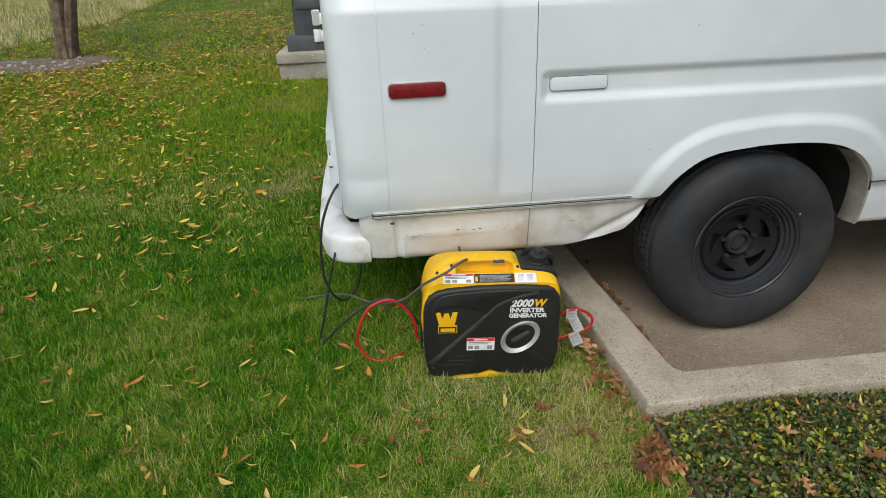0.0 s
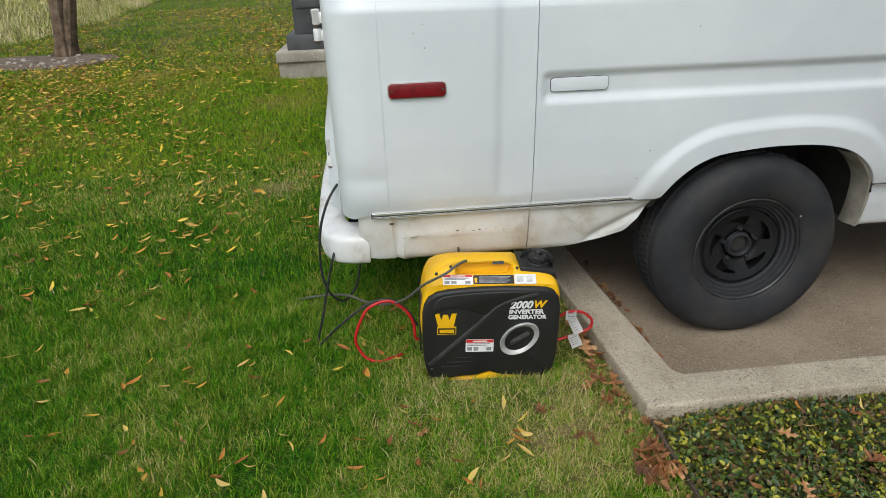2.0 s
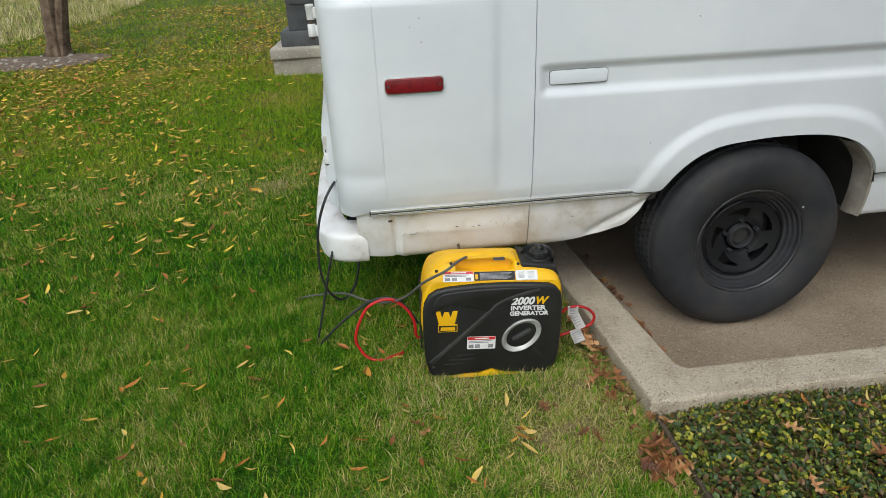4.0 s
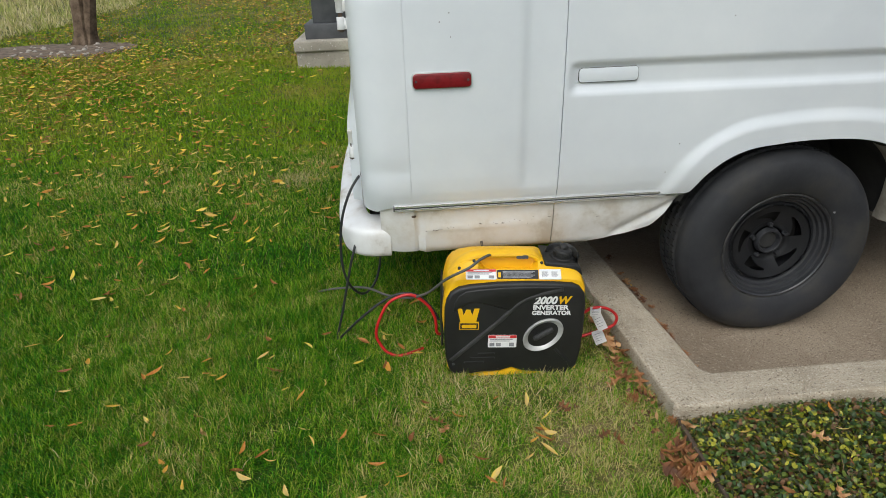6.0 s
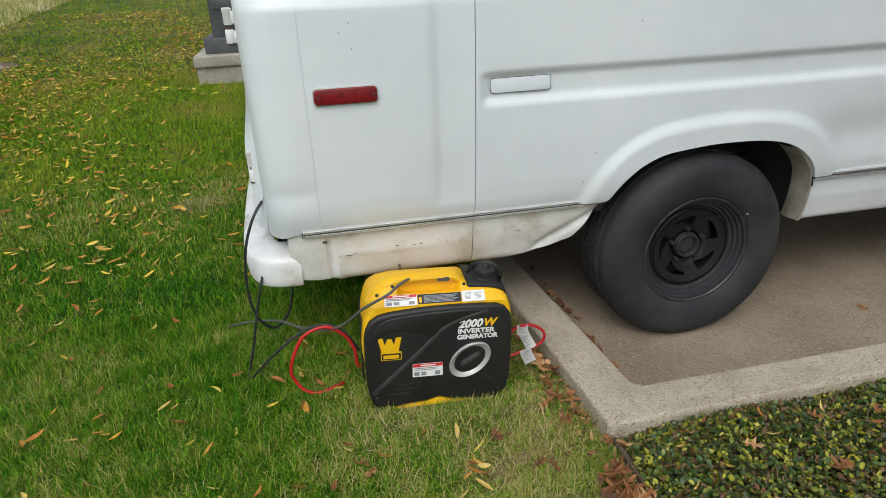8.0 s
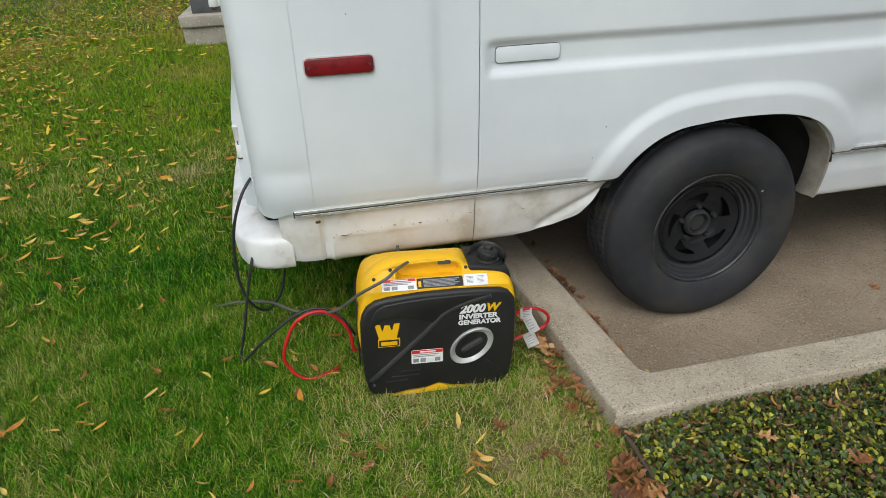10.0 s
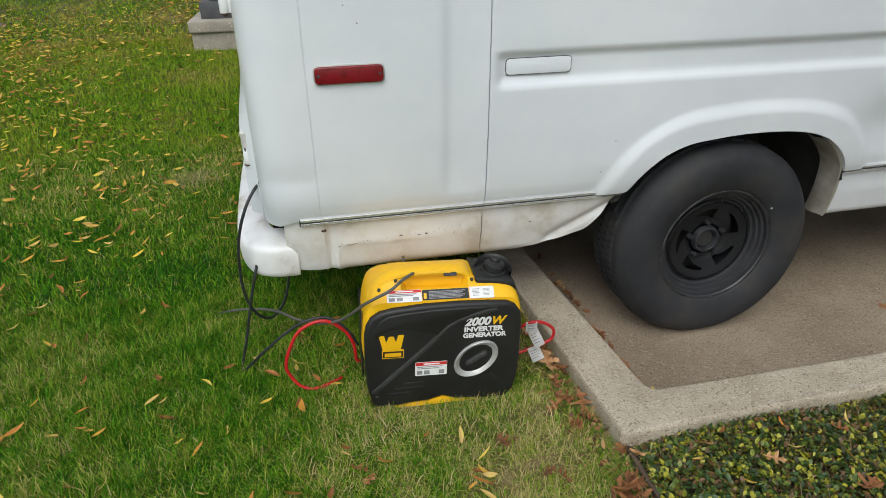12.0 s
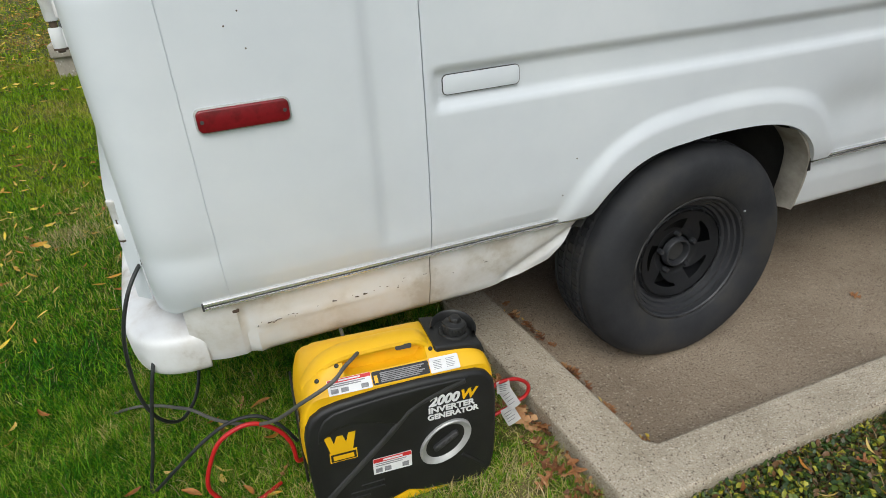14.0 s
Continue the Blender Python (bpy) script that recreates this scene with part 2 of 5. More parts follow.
def box(x0, x1, y0, y1, z0, z1, bevel=0.0, seg=2):
    bm = bmesh.new()
    bmesh.ops.create_cube(bm, size=1)
    for v in bm.verts:
        v.co = ((x0 + x1) / 2 + v.co.x * (x1 - x0), (y0 + y1) / 2 + v.co.y * (y1 - y0), (z0 + z1) / 2 + v.co.z * (z1 - z0))
    if bevel:
        bmesh.ops.bevel(bm, geom=bm.edges[:], offset=bevel, segments=seg, affect="EDGES", profile=0.5)
    return bm


def slab(outline, y0, y1, bevel=0.0, seg=2):
    """An outline in x and z given depth along y, its front edge at y0 rounded."""
    bm = bmesh.new()
    front = [bm.verts.new((x, y0, z)) for x, z in outline]
    back = [bm.verts.new((x, y1, z)) for x, z in outline]
    f = bm.faces.new(front)
    bm.faces.new(back[::-1])
    k = len(outline)
    for i in range(k):
        bm.faces.new((front[i], back[i], back[(i + 1) % k], front[(i + 1) % k]))
    bmesh.ops.recalc_face_normals(bm, faces=bm.faces)
    if bevel:
        bmesh.ops.bevel(bm, geom=list(f.edges), offset=bevel, segments=seg, affect="EDGES", profile=0.5)
    return bm


def spline(pts, n=8):
    """Smooth points through the given ones."""
    p = [Vector(q) for q in pts]
    p = [p[0] * 2 - p[1]] + p + [p[-1] * 2 - p[-2]]
    out = []
    for i in range(1, len(p) - 2):
        for k in range(n):
            t = k / n
            a, b, c, d = p[i - 1], p[i], p[i + 1], p[i + 2]
            out.append(0.5 * ((2 * b) + (c - a) * t + (2 * a - 5 * b + 4 * c - d) * t * t + (3 * b - a - 3 * c + d) * t ** 3))
    return out + [p[-2]]


def tube(pts, r, n=8, smooth_steps=8):
    """A round cable along a smooth line."""
    path = spline(pts, smooth_steps) if smooth_steps else [Vector(p) for p in pts]
    bm = bmesh.new()
    rings, up = [], Vector((0.13, 0.2, 1)).normalized()
    for i, p in enumerate(path):
        d = (path[min(i + 1, len(path) - 1)] - path[max(i - 1, 0)]).normalized()
        s = d.cross(up)
        s = s.normalized() if s.length > 1e-4 else Vector((1, 0, 0))
        up = s.cross(d).normalized()
        rings.append([bm.verts.new(p + r * (math.cos(2 * math.pi * k / n) * s + math.sin(2 * math.pi * k / n) * up)) for k in range(n)])
    for a, b in zip(rings, rings[1:]):
        for k in range(n):
            bm.faces.new((a[k], a[(k + 1) % n], b[(k + 1) % n], b[k]))
    bm.faces.new(rings[0][::-1]); bm.faces.new(rings[-1])
    bmesh.ops.recalc_face_normals(bm, faces=bm.faces)
    return bm


def rounded(x0, x1, z0, z1, r, n=5):
    """The outline of a rectangle with rounded corners."""
    out = []
    for cx, cz, a0 in ((x1 - r, z1 - r, 0), (x0 + r, z1 - r, 90), (x0 + r, z0 + r, 180), (x1 - r, z0 + r, 270)):
        for k in range(n + 1):
            a = radians(a0 + 90 * k / n)
            out.append((cx + r * math.cos(a), cz + r * math.sin(a)))
    return out


def sm(a, b, x):
    t = min(1.0, max(0.0, (x - a) / (b - a)))
    return t * t * (3 - 2 * t)


def words(name, text, size, material, parent, m, shear=0.0, stretch=1.0):
    """Lettering as a thin mesh, lying in x and z and facing -y, placed by m."""
    cu = bpy.data.curves.new(name, "FONT")
    cu.body, cu.size, cu.extrude, cu.shear, cu.offset = text, size, 0.0006, shear, size * 0.040
    tmp = bpy.data.objects.new(name, cu)
    me = bpy.data.meshes.new_from_object(tmp)
    bpy.data.objects.remove(tmp)
    me.transform(m @ Matrix.Rotation(radians(90), 4, "X") @ Matrix.Diagonal((stretch, 1, 1, 1)))
    return link_mesh(name, me, material, parent, "", False)


# ---- ground ----
KERB_H, PAVE = 0.072, -0.047


def lawn_z(x, y):
    """The lawn: level in front, rising gently towards the back."""
    return 0.067 * max(0.0, min(y, 16.0) - 2.3) + 0.012 * math.sin(1.7 * x + 0.6 * y) * min(1.0, max(0.0, y - 2.0))


def kerb_x(y):
    """The outer edge of the side kerb."""
    return 0.844 - 0.052 * (y - 1.33)


def ground_z(x, y):
    if x > kerb_x(max(1.33, y)) + 0.05 and 1.40 < y < 5.0 and x < 9:
        return -0.2
    if x > 0.87 and -0.4 < y <= 1.45 and x < 9:
        return -0.05
    return lawn_z(x, y)


def ticks(lo, hi, near, far_step):
    """Places from lo to hi, close together inside near = (a, b, step)."""
    a, b, s = near
    out = list(np.arange(a, b, s))
    v, st = b, s
    while v < hi:
        out.append(v); st *= far_step; v += st
    out.append(hi)
    v, st = a - s, s
    while v > lo:
        out.insert(0, v); st *= far_step; v -= st
    out.insert(0, lo)
    return [float(q) for q in out]


gx, gy = ticks(-320, 320, (-5, 2.5, 0.1), 1.25), ticks(-320, 320, (-1, 9, 0.1), 1.25)
ground = link_mesh("ground", grid_mesh("ground", [[(x, y, ground_z(x, y)) for y in gy] for x in gx]), "soil")
tagged(ground, "green lawn turf with worn dry patches", "lawn", kind="structure")

drive = part("driveway", box(0.93, 9.0, 1.44, 4.9, PAVE - 0.12, PAVE), "pave", smooth=False)
tagged(drive, "brown exposed aggregate concrete driveway", "driveway", kind="structure")


def kerb_mesh():
    """The raised kerb, an L that runs along the lawn and turns along the planting."""
    bm = bmesh.new()
    outer = [(kerb_x(4.9), 4.9), (kerb_x(3.5), 3.5), (kerb_x(2.4), 2.4), (0.846, 1.345), (0.862, 1.328), (2.5, 1.352), (9.0, 1.4)]
    inner = [(kerb_x(4.9) + 0.155, 4.9), (kerb_x(3.5) + 0.158, 3.5), (kerb_x(2.4) + 0.16, 2.4), (1.006, 1.512), (1.034, 1.484), (2.5, 1.49), (9.0, 1.53)]
    ease = 0.012
    rings = []
    for (ox, oy), (ix, iy) in zip(outer, inner):
        o, i = Vector((ox, oy, 0)), Vector((ix, iy, 0))
        d = (i - o).normalized()
        rings.append([bm.verts.new(p) for p in (
            o + Vector((0, 0, -0.15)), o + Vector((0, 0, KERB_H - ease)), o + d * 0.004 + Vector((0, 0, KERB_H - 0.004)), o + d * ease + Vector((0, 0, KERB_H)),
            i - d * ease + Vector((0, 0, KERB_H)), i - d * 0.004 + Vector((0, 0, KERB_H - 0.004)), i + Vector((0, 0, KERB_H - ease)), i + Vector((0, 0, -0.15)))])
    for a, b in zip(rings, rings[1:]):
        for k in range(7):
            bm.faces.new((a[k], a[k + 1], b[k + 1], b[k]))
    for r in (rings[0], rings[-1]):
        bm.faces.new(r)
    bmesh.ops.recalc_face_normals(bm, faces=bm.faces)
    return bm


kerb = part("kerb", kerb_mesh(), "kerb", smooth=False)
tagged(kerb, "pale exposed aggregate concrete kerb round the driveway", "kerb", kind="structure")

bed = part("planting_bed", box(0.868, 9.0, -0.36, 1.34, -0.1, 0.004), "litter", smooth=False)
tagged(bed, "dark leaf litter soil under the ground cover", "soil", kind="structure")
edge = part("lawn_edging", box(0.853, 0.867, -0.36, 1.33, -0.1, 0.022, 0.003), "edging")
tagged(edge, "thin rusty brown lawn edging strip", "edging", kind="structure")

# unseen wall, added to dim the van's right side and the drive
shade_wall = part("house_wall", box(2.3, 9.0, -0.55, -0.35, -0.1, 3.0), "concrete", smooth=False)
tagged(shade_wall, "plain pale unseen wall beside the planting bed, added to shade the van and driveway", "wall", kind="structure")

# ---- the van ----
VAN_MID = 2.86
ARCH = [(0.968, 0.409), (1.02, 0.478), (1.070, 0.555), (1.110, 0.619), (1.172, 0.676), (1.255, 0.713), (1.357, 0.727), (1.44, 0.734), (1.525, 0.735), (1.62, 0.731), (1.70, 0.719),
        (1.77, 0.696), (1.83, 0.657), (1.875, 0.612), (1.905, 0.56), (1.925, 0.46), (1.935, 0.355)]
ARCH = [(p.x, p.z) for p in spline([(x, 0, z) for x, z in ARCH], 4)]
van = thing("van", "old white panel van with black steel wheels parked on the driveway", "van", m=pose(0, 0, 0))
PROFILE = [(0.30, 1.985), (0.553, 1.909), (0.575, 1.899), (0.61, 1.888), (0.66, 1.879), (0.80, 1.868), (0.95, 1.861), (1.10, 1.856), (1.20, 1.854), (1.238, 1.8535), (1.248, 1.858), (1.30, 1.881),
           (1.45, 1.905), (1.70, 1.965), (1.88, 2.02), (1.95, 2.06)]
PZ, PY = [p[0] for p in PROFILE], [p[1] for p in PROFILE]
SEAMS = (0.080, 0.590)
ARCH_IN = [p for p in ARCH if p[1] > 0.5]


def arch_gap(x, z):
    """How far a place on the side is from the edge of the wheel arch."""
    best = 9.0
    for (x0, z0), (x1, z1) in zip(ARCH_IN, ARCH_IN[1:]):
        dx, dz = x1 - x0, z1 - z0
        t = min(1, max(0, ((x - x0) * dx + (z - z0) * dz) / (dx * dx + dz * dz)))
        best = min(best, math.hypot(x - x0 - t * dx, z - z0 - t * dz))
    return best


def side_y(x, z):
    """The pressed shape of the van's side: crown, channel, door edge, flare."""
    y = float(np.interp(z, PZ, PY))
    if z > 0.553:
        y += 0.0085 * sm(0.456, 0.466, x) * (1 - sm(0.50, 0.60, x) * 0.75) * sm(0.585, 0.665, z) * (1 - sm(0.78, 1.1, x))
        end = sm(0.605, 0.632, x)
        y += 0.016 * end * sm(0.922, 0.955, z) * (1 - sm(1.010, 1.034, z))
        if 0.9 < x < 2.1 and z < 0.95:
            y -= 0.017 * (1 - sm(0.060, 0.112, arch_gap(x, z)))
        y += 0.004 * math.sin(x * 5.1) * math.sin(z * 4.3) * sm(0.6, 0.7, z)
        y += 0.024 * sm(1.80, 2.02, x) * math.exp(-((z - 0.70) / 0.11) ** 2)
        y += 0.007 * math.exp(-((x - 0.03) / 0.05) ** 2 - ((z - 0.69) / 0.035) ** 2)
    for s in SEAMS:
        if abs(x - s) < 0.0012:
            y += 0.010 if s > 0.3 else 0.0028
    return y


def arch_top(x):
    return float(np.interp(x, [p[0] for p in ARCH], [p[1] for p in ARCH])) if ARCH[0][0] < x < ARCH[-1][0] else 0.0


def columns(lo, hi, step):
    xs = list(np.arange(lo, hi, step))
    for s in SEAMS:
        if lo < s < hi:
            xs = [x for x in xs if abs(x - s) > 0.004] + [s - 0.0026, s - 0.0014, s - 0.0011, s + 0.0011, s + 0.0014, s + 0.0026]
    return sorted(float(x) for x in xs) + [hi]


CORNER = 0.155
XS = columns(0.06, 2.6, 0.0125) + [2.8, 3.1, 3.5, 4.0, 4.4, 4.7]
LEVELS = list(np.arange(0.85, 1.32, 0.0095)) + [1.36, 1.45, 1.6, 1.75, 1.88, 1.95]


def side_mesh(far=False):
    rows = []
    turn = [(0.06 - CORNER * math.sin(a) ** 0.75, CORNER * (1 - math.cos(a) ** 0.75)) for a in np.linspace(math.pi / 2, 0.05, 18)]
    for x, back in turn + [(x, 0.0) for x in XS]:
        zb = max(0.5545, arch_top(x))
        if back > 0:
            zb = 0.5545 - 0.020 * sm(0.0, 0.025, back)
        zs = [zb + (0.85 - zb) * k / 30 for k in range(30)] + LEVELS
        rows.append([(x, side_y(max(x, 0.06), z) + back, z) for z in zs])
        # the edge folds inwards
        x0, y0, z0 = rows[-1][0]
        rows[-1] = [(x0, y0 + 0.05, z0 + 0.001), (x0, y0 + 0.004, z0 - 0.002)] + rows[-1]
    if far:
        rows = [[(x, 2 * VAN_MID - y, z) for x, y, z in r] for r in rows]
    return grid_mesh("side_panel", rows)


link_mesh("side_panel", side_mesh(), "van", van)
link_mesh("side_panel", side_mesh(True), "van", van)


def lower_mesh(lo, hi, far=False):
    rows = []
    cols = [(x, 0.0) for x in columns(max(lo, 0.06), hi, 0.0125)]
    if lo < 0.06:
        cols = [(0.06 - CORNER * math.sin(a), CORNER * (1 - math.cos(a))) for a in np.linspace(0.66, 0.08, 7)] + cols
    for x, back in cols:
        zb = float(np.interp(x, [0.0, 0.10, 0.104, 0.135, 0.72, 0.88, 0.968, 1.072], [0.366, 0.362, 0.362, 0.352, 0.354, 0.385, 0.409, 0.548])) if x < 1.5 else 0.357
        zb += 0.09 * sm(0.01, 0.14, back)
        zs = list(np.linspace(zb, 0.549 - 0.028 * sm(0.0, 0.15, back), 16))
        row = []
        for z in zs:
            y = float(np.interp(z, [0.345, 0.37, 0.42, 0.46, 0.52, 0.549], [1.975, 1.953, 1.940, 1.930, 1.924, 1.921]))
            if x < 1.5:
                y -= 0.006 * sm(0.0, 0.02, 0.104 - x) + 0.010 * math.exp(-((x - 0.118) / 0.018) ** 2) * (1 - sm(0.38, 0.47, z))
                d = (x - 0.9) * 0.55 - (z - 0.43)
                y += 0.016 * math.exp(-(d / 0.018) ** 2) * sm(0.78, 0.86, x) + 0.012 * sm(0.78, 1.0, x) * (1 - sm(0.38, 0.5, z))
                y -= 0.004 * math.exp(-((z - 0.455) / 0.008) ** 2) * sm(0.12, 0.16, x) * (1 - sm(0.4, 0.5, x))
                if abs(x - 0.590) < 0.0012:
                    y += 0.009
                if abs(x - 0.1035) < 0.007:
                    y += 0.006
            row.append((x, y + back, z))
        x0, y0, z0 = row[0]
        row = [(x0, y0 + 0.09, z0 + 0.012), (x0, y0 + 0.03, z0 - 0.006)] + row + [(x, row[-1][1] - 0.012, row[-1][2] + 0.0045)]
        rows.append(row)
    if far:
        rows = [[(x, 2 * VAN_MID - y, z) for x, y, z in r] for r in rows]
    return grid_mesh("lower_panel", rows)


for far in (False, True):
    link_mesh("lower_panel", lower_mesh(-0.1, 1.070, far), "van_low", van, "dented cream-stained lower panel")
    link_mesh("lower_panel", lower_mesh(1.932, 4.7, far), "van", van)


def trim_strip(lo, hi):
    """A ribbed bright strip with a dark line in it."""
    rows = []
    for x in np.arange(lo, hi + 0.001, 0.02):
        y = 1.907
        rows.append([(float(x), y + dy, 0.5540 + 1.25 * dz) for dy, dz in ((0.014, -0.0095), (-0.004, -0.0090), (-0.0075, -0.0065), (-0.0075, -0.0044), (-0.0035, -0.0040), (-0.0035, 0.0012), (-0.0085, 0.0018), (-0.0085, 0.0070), (-0.004, 0.0098), (0.014, 0.0100))])
    return grid_mesh("trim_strip", rows)


for lo, hi in ((0.018, 1.076), (1.918, 4.7)):
    strip = link_mesh("trim_strip", trim_strip(lo, hi), "chrome", van, "bright metal trim strip")
    part("trim_insert", box(lo + 0.002, hi - 0.002, 1.9028, 1.908, 0.5499, 0.5546), "trim_black", strip)
    part("trim_end", box(lo - 0.004, lo + 0.001, 1.898, 1.915, 0.545, 0.563, 0.001), "trim_black", strip)

# rear, roof, nose and floor
XR = 0.06 - CORNER
rear = [[(XR - 0.02 * math.sin(math.pi * k / 16) - (0.0 if k == 0 else 0.030 * (1 - sm(0.80, 1.02, z))), 2.0 + 1.72 * max(0, k - 1 + (k > 0) * 0.3) / 15.3, z) for z in np.linspace(0.555, 1.95, 40)] for k in range(17)]
link_mesh("rear_door", grid_mesh("rear_door", rear), "van", van)
roof = [[(x, 2.05 + 1.62 * k / 16, 1.945 + 0.13 * math.sin(math.pi * k / 16)) for k in range(17)] for x in [XR, -0.05] + list(np.linspace(0.1, 4.7, 20))]
link_mesh("roof", grid_mesh("roof", roof), "van", van)
nose = [[(4.7 + 0.45 * math.sin(math.pi * k / 16) ** 0.5 * (1 - 0.45 * sm(1.0, 1.9, z)), 1.90 + 1.92 * k / 16, z) for z in np.linspace(0.36, 1.95, 14)] for k in range(17)]
link_mesh("nose", grid_mesh("nose", nose), "van", van)
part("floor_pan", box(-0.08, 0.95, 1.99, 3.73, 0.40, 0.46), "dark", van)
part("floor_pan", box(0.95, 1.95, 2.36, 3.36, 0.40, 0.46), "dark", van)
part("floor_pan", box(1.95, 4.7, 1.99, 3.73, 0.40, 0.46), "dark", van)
part("axle", tube([(1.43, 2.1, 0.32), (1.43, 2.8, 0.32), (1.43, 3.6, 0.32)], 0.05, 12), "dark", van)
part("fuel_tank", box(0.25, 0.85, 2.3, 3.3, 0.28, 0.42, 0.04), "dark", van)


def arch_liner(side):
    f = lambda y: y if side > 0 else 2 * VAN_MID - y
    rows = [[(x, f(y), z + 0.004) for y in (1.90 if z > 0.5 else 1.95, 2.0, 2.2, 2.36)] for x, z in ARCH]
    bm = bmesh.new()
    bm.from_mesh(grid_mesh("liner", rows))
    c = bm.verts.new((1.45, f(2.36), 0.45))
    vs = [bm.verts.new((x, f(2.36), z + 0.004)) for x, z in ARCH]
    for a, b in zip(vs, vs[1:]):
        bm.faces.new((a, b, c))
    return bm


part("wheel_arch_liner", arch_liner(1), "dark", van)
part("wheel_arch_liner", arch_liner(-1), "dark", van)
# the flange at the front of the arch, bent in and chipped
lip = []
for x, z in [(p.x, p.z) for p in spline([(1.79, 0, 0.686), (1.83, 0, 0.652), (1.872, 0, 0.607), (1.901, 0, 0.556), (1.920, 0, 0.46), (1.930, 0, 0.357)], 4)]:
    yo = float(np.interp(z, [0.35, 0.46, 0.55, 0.7], [1.955, 1.925, 1.905, 1.872]))
    lip.append([(x + 0.012, yo + 0.001, z + 0.003), (x - 0.004, yo - 0.003, z - 0.003), (x - 0.008, yo + 0.02, z - 0.002), (x - 0.016, yo + 0.045, z - 0.004), (x - 0.012, yo + 0.085, z - 0.004)])
link_mesh("arch_flange", grid_mesh("arch_flange", lip), "liner", van, "chipped cream inner arch flange")

# side marker, reflector plate, hinges
bez = part("marker_bezel", slab(rounded(0.0995, 0.2905, 0.9705, 1.0225, 0.014), 1.850, 1.88, 0.002), "silver", van, "thin bright bezel")
part("marker_lens", slab(rounded(0.103, 0.287, 0.9735, 1.0195, 0.012), 1.8435, 1.87, 0.004, 3), "red_lens", bez, "deep red side marker lens")
for x in (0.113, 0.277):
    part("screw", lathe([(0.0, 1.8425), (0.004, 1.8425), (0.004, 1.85)], 10), "trim_black", bez).location = (x, 0, 0.9965)
plate = part("pull_gap", slab(rounded(0.6392, 0.8378, 0.9627, 1.0103, 0.0118), 1.8745, 1.89, 0.0006), "trim_black", van)
part("pull_plate", slab(rounded(0.6407, 0.8363, 0.9642, 1.0088, 0.011), 1.8732, 1.89, 0.0012), "van", plate)


def hinge(z):
    """A painted hinge of two knuckles on a pin, on a strap that wraps the door's edge."""
    h = part("hinge", lathe([(0.0, 0.006), (0.0135, 0.006), (0.015, 0.009), (0.015, 0.044), (0.0165, 0.046), (0.0165, 0.058), (0.012, 0.062), (0.0, 0.062)], 16, "z"), "bumper", van, "white painted door hinge")
    h.matrix_local = Matrix.Translation((XR - 0.021, 2.03, z)) @ Matrix.Scale(0.86, 4)
    part("knuckle", lathe([(0.0, -0.058), (0.013, -0.058), (0.015, -0.055), (0.015, -0.012), (0.0135, -0.009), (0.0, -0.009)], 16, "z"), "bumper", h)
    part("hinge_pin", lathe([(0.0, -0.066), (0.0085, -0.064), (0.0085, 0.008), (0.0, 0.008)], 12, "z"), "edging", h, "rusty hinge pin")
    part("hinge_leaf", box(0.004, 0.040, -0.010, 0.006, 0.010, 0.050, 0.004), "bumper", h)
    part("hinge_leaf", box(0.004, 0.034, -0.006, 0.010, -0.054, -0.014, 0.004), "bumper", h)
    part("rust_collar", lathe([(0.0142, -0.059), (0.0156, -0.059), (0.0156, -0.054), (0.0142, -0.054)], 16, "z"), "edging", h)


hinge(1.19)
hinge(0.76)
part("rust_spot", slab(rounded(0.076, 0.092, 0.510, 0.519, 0.004), 1.9178, 1.93, 0.0005), "edging", van)


def bumper_mesh():
    """A pressed bumper that runs across the rear and wraps round the corner."""
    path = [(0.0, 1.948), (-0.004, 1.9475), (-0.03, 1.946), (-0.075, 1.95), (-0.12, 1.965), (-0.155, 1.995), (-0.18, 2.04), (-0.195, 2.10), (-0.205, 2.3), (-0.215, 2.6), (-0.22, 2.86)]
    path += [(x, 2 * VAN_MID - y) for x, y in path[-2::-1]]
    prof = [(0.045, 0.0), (0.010, 0.002), (0.0, 0.02), (-0.003, 0.06), (-0.004, 0.095), (0.002, 0.110), (0.016, 0.119), (0.05, 0.126), (0.085, 0.138), (0.10, 0.138)]
    rows = []
    for i, (x, y) in enumerate(path):
        a, b = path[max(i - 1, 0)], path[min(i + 1, len(path) - 1)]
        d = Vector((b[0] - a[0], b[1] - a[1], 0)).normalized()
        nrm = Vector((-d.y, d.x, 0))
        nrm = nrm if nrm.dot(Vector((0.5 - x, VAN_MID - y, 0))) > 0 else -nrm
        lift = 0.0
        sh = 0.9 if i in (0, len(path) - 1) else 1.0
        rows.append([(x + nrm.x * u * sh, y + nrm.y * u * sh, 0.343 + w + lift + 0.02 * sm(2.0, 2.2, min(y, 2 * VAN_MID - y))) for u, w in prof])
    bm = bmesh.new()
    bm.from_mesh(grid_mesh("bumper", rows))
    bm.verts.ensure_lookup_table()
    k = len(prof)
    bm.faces.new([bm.verts[i] for i in range(k)])
    bm.faces.new([bm.verts[len(bm.verts) - k + i] for i in range(k)][::-1])
    bmesh.ops.recalc_face_normals(bm, faces=bm.faces)
    return bm


bmp = part("rear_bumper", bumper_mesh(), "bumper", van, "white painted rear bumper with scuffed edges")
mod = bmp.modifiers.new("soft", "SUBSURF"); mod.levels = mod.render_levels = 2


